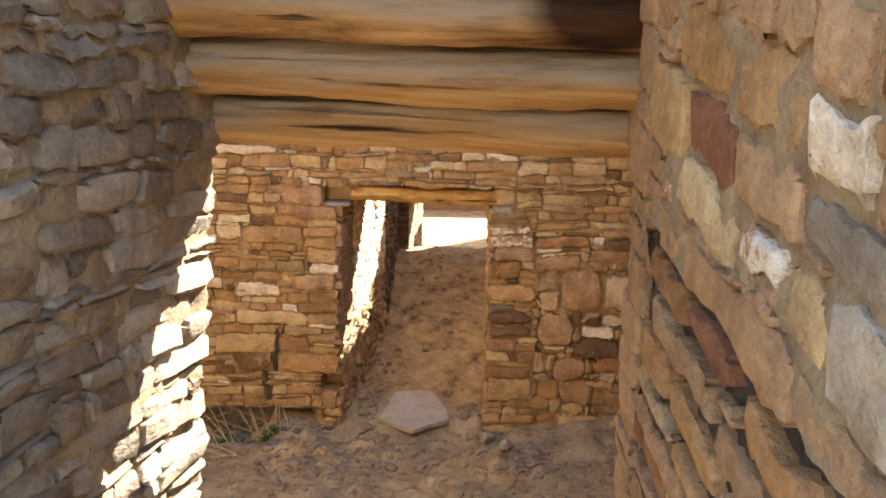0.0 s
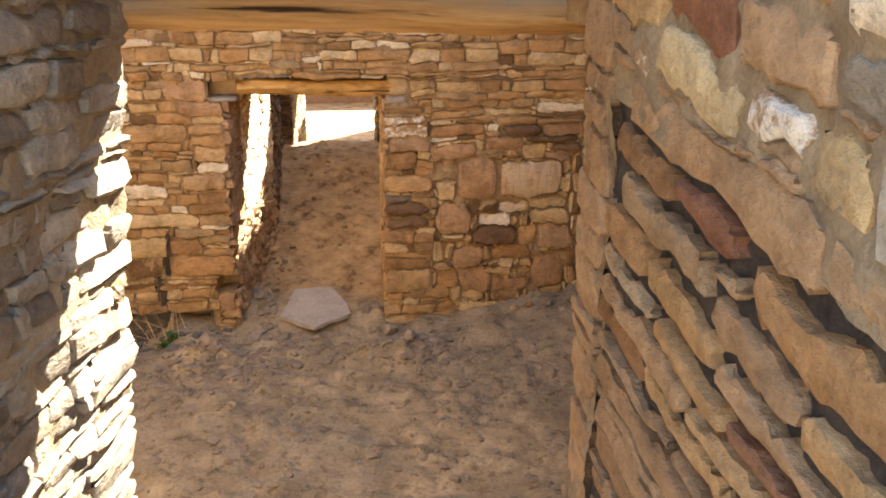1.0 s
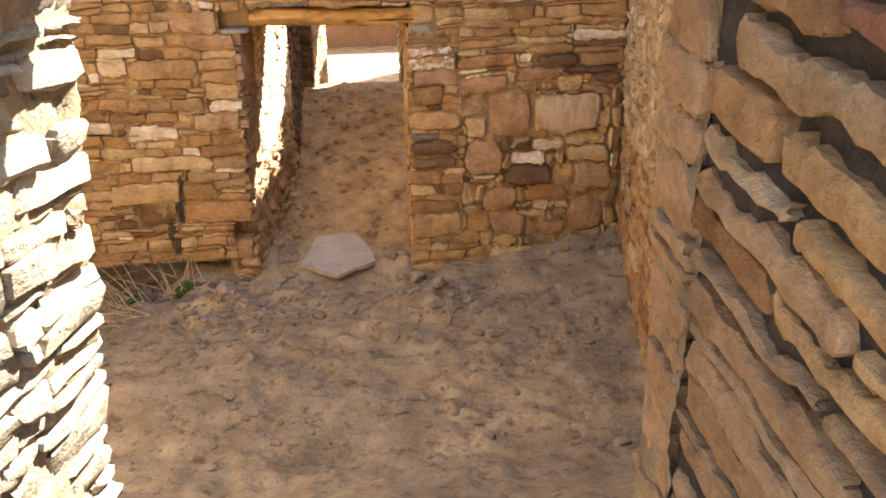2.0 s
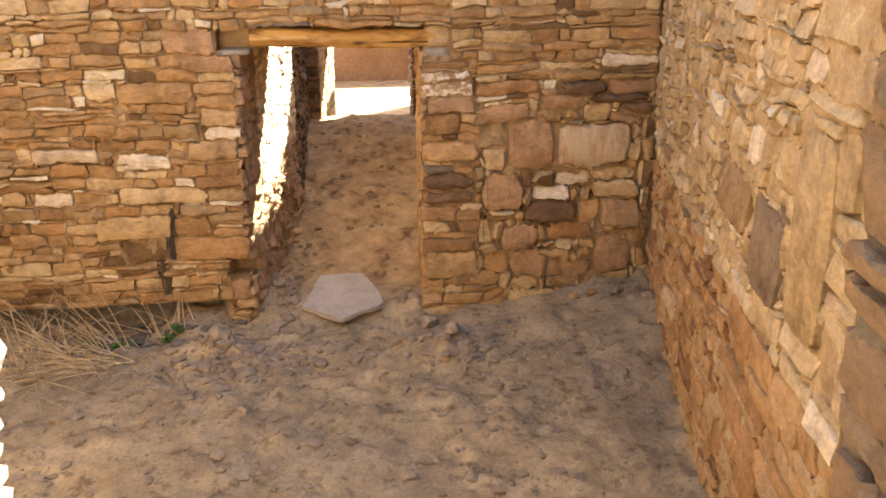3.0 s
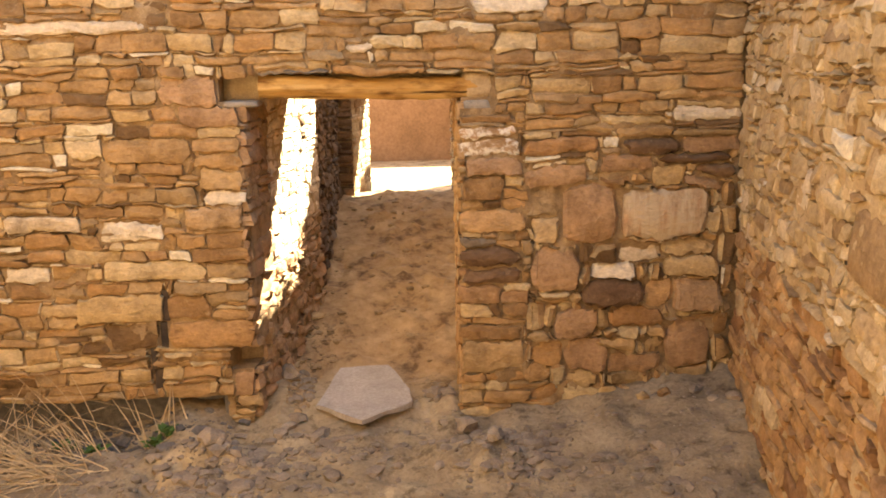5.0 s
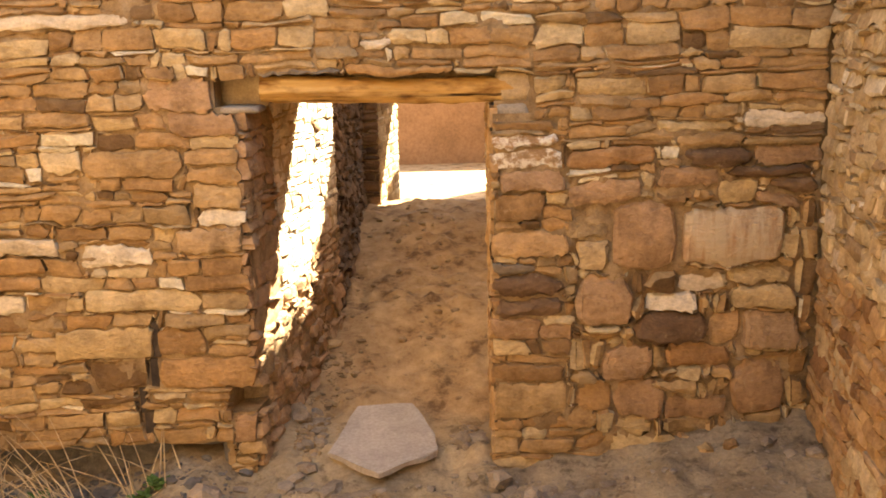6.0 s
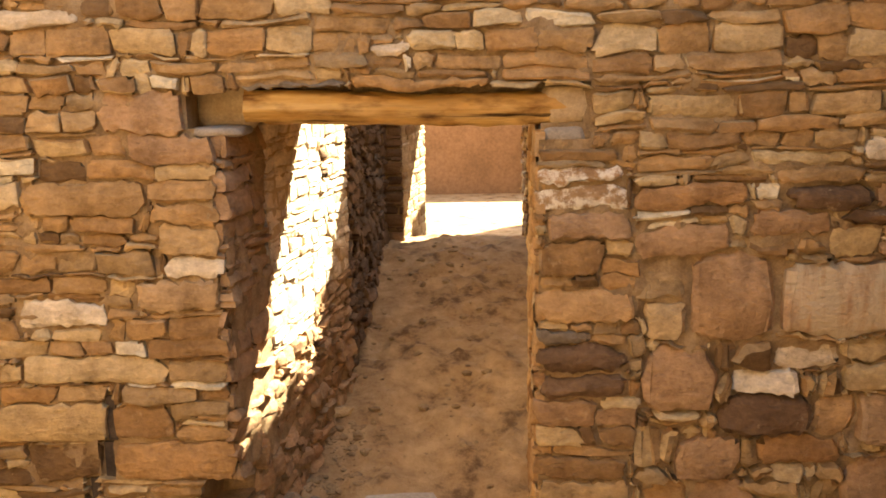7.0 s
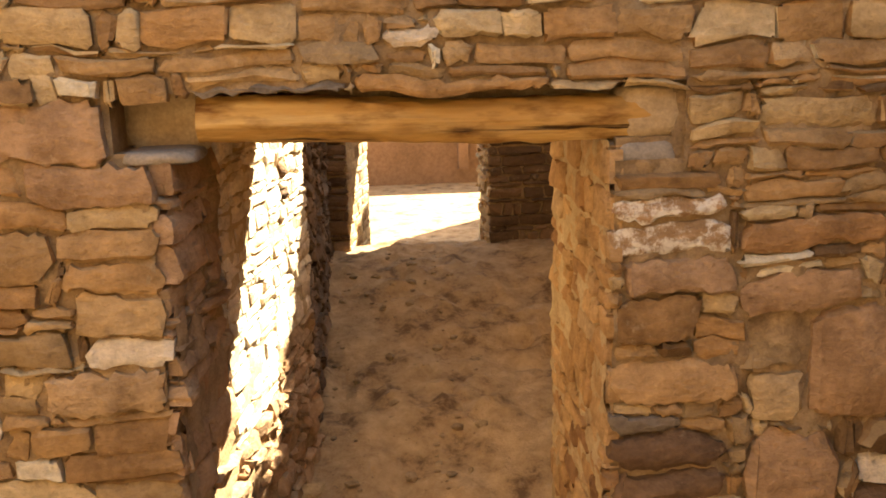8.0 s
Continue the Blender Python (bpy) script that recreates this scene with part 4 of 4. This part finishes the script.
def scatter(name, count, area, size, material, label, seed, heap=(), foot=False):
    r = random.Random(seed)
    vs, fs = [], []
    made = 0
    while made < count:
        if heap and r.random() < 0.55:
            hx, hy, hs = r.choice(heap)
            x, y = r.gauss(hx, hs), r.gauss(hy, hs)
        else:
            x, y = r.uniform(area[0], area[1]), r.uniform(area[2], area[3])
        if not foot and y > 5.55 and not -0.3 < x < 0.38 or -0.2 < x < 0.24 and 5.48 < y < 6.08:
            continue
        if x > 0.72 + 0.2 * (y - 1.9) or (noise.noise((x * 2.4, y * 2.4, 5)) < r.uniform(-0.6, 0.5)):
            continue
        k = size[0] * (size[1] / size[0]) ** (r.random() ** 2.7)
        v, f = r.choice(protos)
        an = r.uniform(0, 6.3)
        ca, sa = math.cos(an) * k, math.sin(an) * k
        z = ground_z(x, y) - k * 0.08
        base = len(vs)
        vs += [(x + p[0] * ca - p[1] * sa, y + p[0] * sa + p[1] * ca, z + p[2] * k) for p in v]
        fs += [tuple(i + base for i in q) for q in f]
        made += 1
    tagged(obj(name, vs, fs, material, smooth=True), label, "dirt", kind="stuff")


HEAPS = [(0.58, 5.2, 0.1), (0.58, 5.22, 0.14), (-0.48, 5.25, 0.14), (-0.4, 5.1, 0.1), (0.9, 4.8, 0.2), (-0.1, 4.6, 0.3), (-0.25, 5.85, 0.08), (0.32, 5.8, 0.06), (0.1, 5.42, 0.12), (-0.7, 5.0, 0.2)]
scatter("dirt_crumbs", 3800, (-1.5, 1.5, 3.7, 5.6), (0.004, 0.036), CLOD, "crumbled brown dirt and small clods", 71, HEAPS)
scatter("dirt_lumps", 170, (-0.75, 0.9, 4.9, 5.5), (0.012, 0.05), CLOD, "lumps of dark crumbled dirt heaped by the doorway", 76, [(0.5, 5.2, 0.09), (0.62, 5.22, 0.08), (0.42, 5.35, 0.07), (-0.52, 5.3, 0.08), (-0.42, 5.1, 0.08), (-0.6, 5.4, 0.06)])
scatter("gravel", 700, (-1.5, 1.5, 3.7, 5.6), (0.003, 0.009), STONE_MANY_GREY, "small pale stone chips on the sand", 72)
scatter("passage_dirt", 800, (-0.25, 0.38, 5.7, 8.3), (0.004, 0.03), MORTAR, "crumbled dirt in the doorway", 73, [(-0.27, 5.75, 0.05), (-0.25, 5.9, 0.05), (-0.22, 6.1, 0.05), (-0.2, 6.35, 0.05), (0.33, 5.9, 0.05)])
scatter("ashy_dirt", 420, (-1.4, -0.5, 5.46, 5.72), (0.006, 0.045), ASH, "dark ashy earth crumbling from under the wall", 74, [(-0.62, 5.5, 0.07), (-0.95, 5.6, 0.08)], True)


def tuft(name, x, y, count, length, spread, lean, material, seed, low=0.7, width=0.003):
    r = random.Random(seed)
    vs, fs = [], []
    for _ in range(count):
        an = r.gauss(lean, spread)
        ln = length * r.uniform(0.45, 1.15)
        up_ = r.uniform(0.08, 0.75) if r.random() < low else r.uniform(0.7, 1.3)
        bx, by = x + r.gauss(0, 0.06), y + r.gauss(0, 0.05)
        bz = ground_z(bx, by) - 0.005
        dx, dy = math.cos(an), math.sin(an)
        droop = r.uniform(0.2, 0.9)
        base = len(vs)
        steps = 6
        w = width * r.uniform(0.6, 1.3)
        for i in range(steps + 1):
            t = i / steps
            hz = ln * t * math.cos(up_ * 0.9) + ln * 0.25 * t * t
            vz = ln * t * math.sin(up_) - droop * ln * 0.35 * t * t
            ww = w * (1 - 0.8 * t)
            px, py, pz = bx + dx * hz, by + dy * hz, max(bz + vz, ground_z(bx, by) + 0.002)
            vs += [(px - dy * ww, py + dx * ww, pz), (px + dy * ww, py - dx * ww, pz), (px, py, pz + ww * 1.3)]
        for i in range(steps):
            k = base + 3 * i
            for p, q in ((0, 1), (1, 2), (2, 0)):
                fs.append((k + p, k + q, k + 3 + q, k + 3 + p))
    return obj(name, vs, fs, material, smooth=True)


TUFTS = [(-1.02, 5.43, 26, 0.38, 0.55, 2.7, 0.25), (-0.77, 5.5, 16, 0.34, 0.8, 2.1, 0.3), (-1.12, 5.3, 60, 0.36, 0.9, 3.4, 0.95), (-1.3, 5.2, 56, 0.38, 1.2, 3.5, 0.92), (-1.02, 5.22, 34, 0.28, 0.8, 3.6, 0.97), (-1.3, 5.42, 24, 0.4, 1.0, 1.6, 0.4)]
for k, (x, y, n, ln, sp, le, low) in enumerate(TUFTS):
    tagged(tuft("grass_tuft", x, y, n, ln, sp, le, STRAW, 80 + k, low), "dry straw-coloured grass lying flat on the sand" if low > 0.6 else "dry straw-coloured grass tuft at the wall's foot", "grass", "dry grass tufts")


def weed(x, y, seed):
    r = random.Random(seed)
    root = tagged(new("weed"), "small green weed growing at the wall's foot", "plant", "green weeds")
    root.location = (x, y, ground_z(x, y))
    for _ in range(22):
        an, el, ln = r.uniform(0, 6.3), r.uniform(0.1, 1.1), r.uniform(0.025, 0.06)
        d = Vector((math.cos(an) * math.cos(el), math.sin(an) * math.cos(el), math.sin(el)))
        side = d.cross(Vector((0, 0, 1))).normalized() * ln * 0.3
        st = Vector((r.gauss(0, 0.012), r.gauss(0, 0.012), 0.012))
        lift = Vector((0, 0, ln * 0.12))
        vs = [st, st + d * ln * 0.5 + side, st + d * ln - lift, st + d * ln * 0.5 - side, st + d * ln * 0.5 + lift, st + d * ln * 0.5 - lift * 0.3]
        obj("leaf", vs, [(0, 1, 4), (1, 2, 4), (2, 3, 4), (3, 0, 4), (1, 0, 5), (2, 1, 5), (3, 2, 5), (0, 3, 5)], LEAF, root)
    ring = [(0.004 * math.cos(q), 0.004 * math.sin(q)) for q in (0, 1.26, 2.51, 3.77, 5.03)]
    obj("stem", *prism(ring, -0.01, 0.03), LEAF, root)


for k, (x, y) in enumerate(((-0.77, 5.46), (-1.0, 5.45), (-1.14, 5.55), (-0.73, 5.49))):
    weed(x, y, 100 + k)
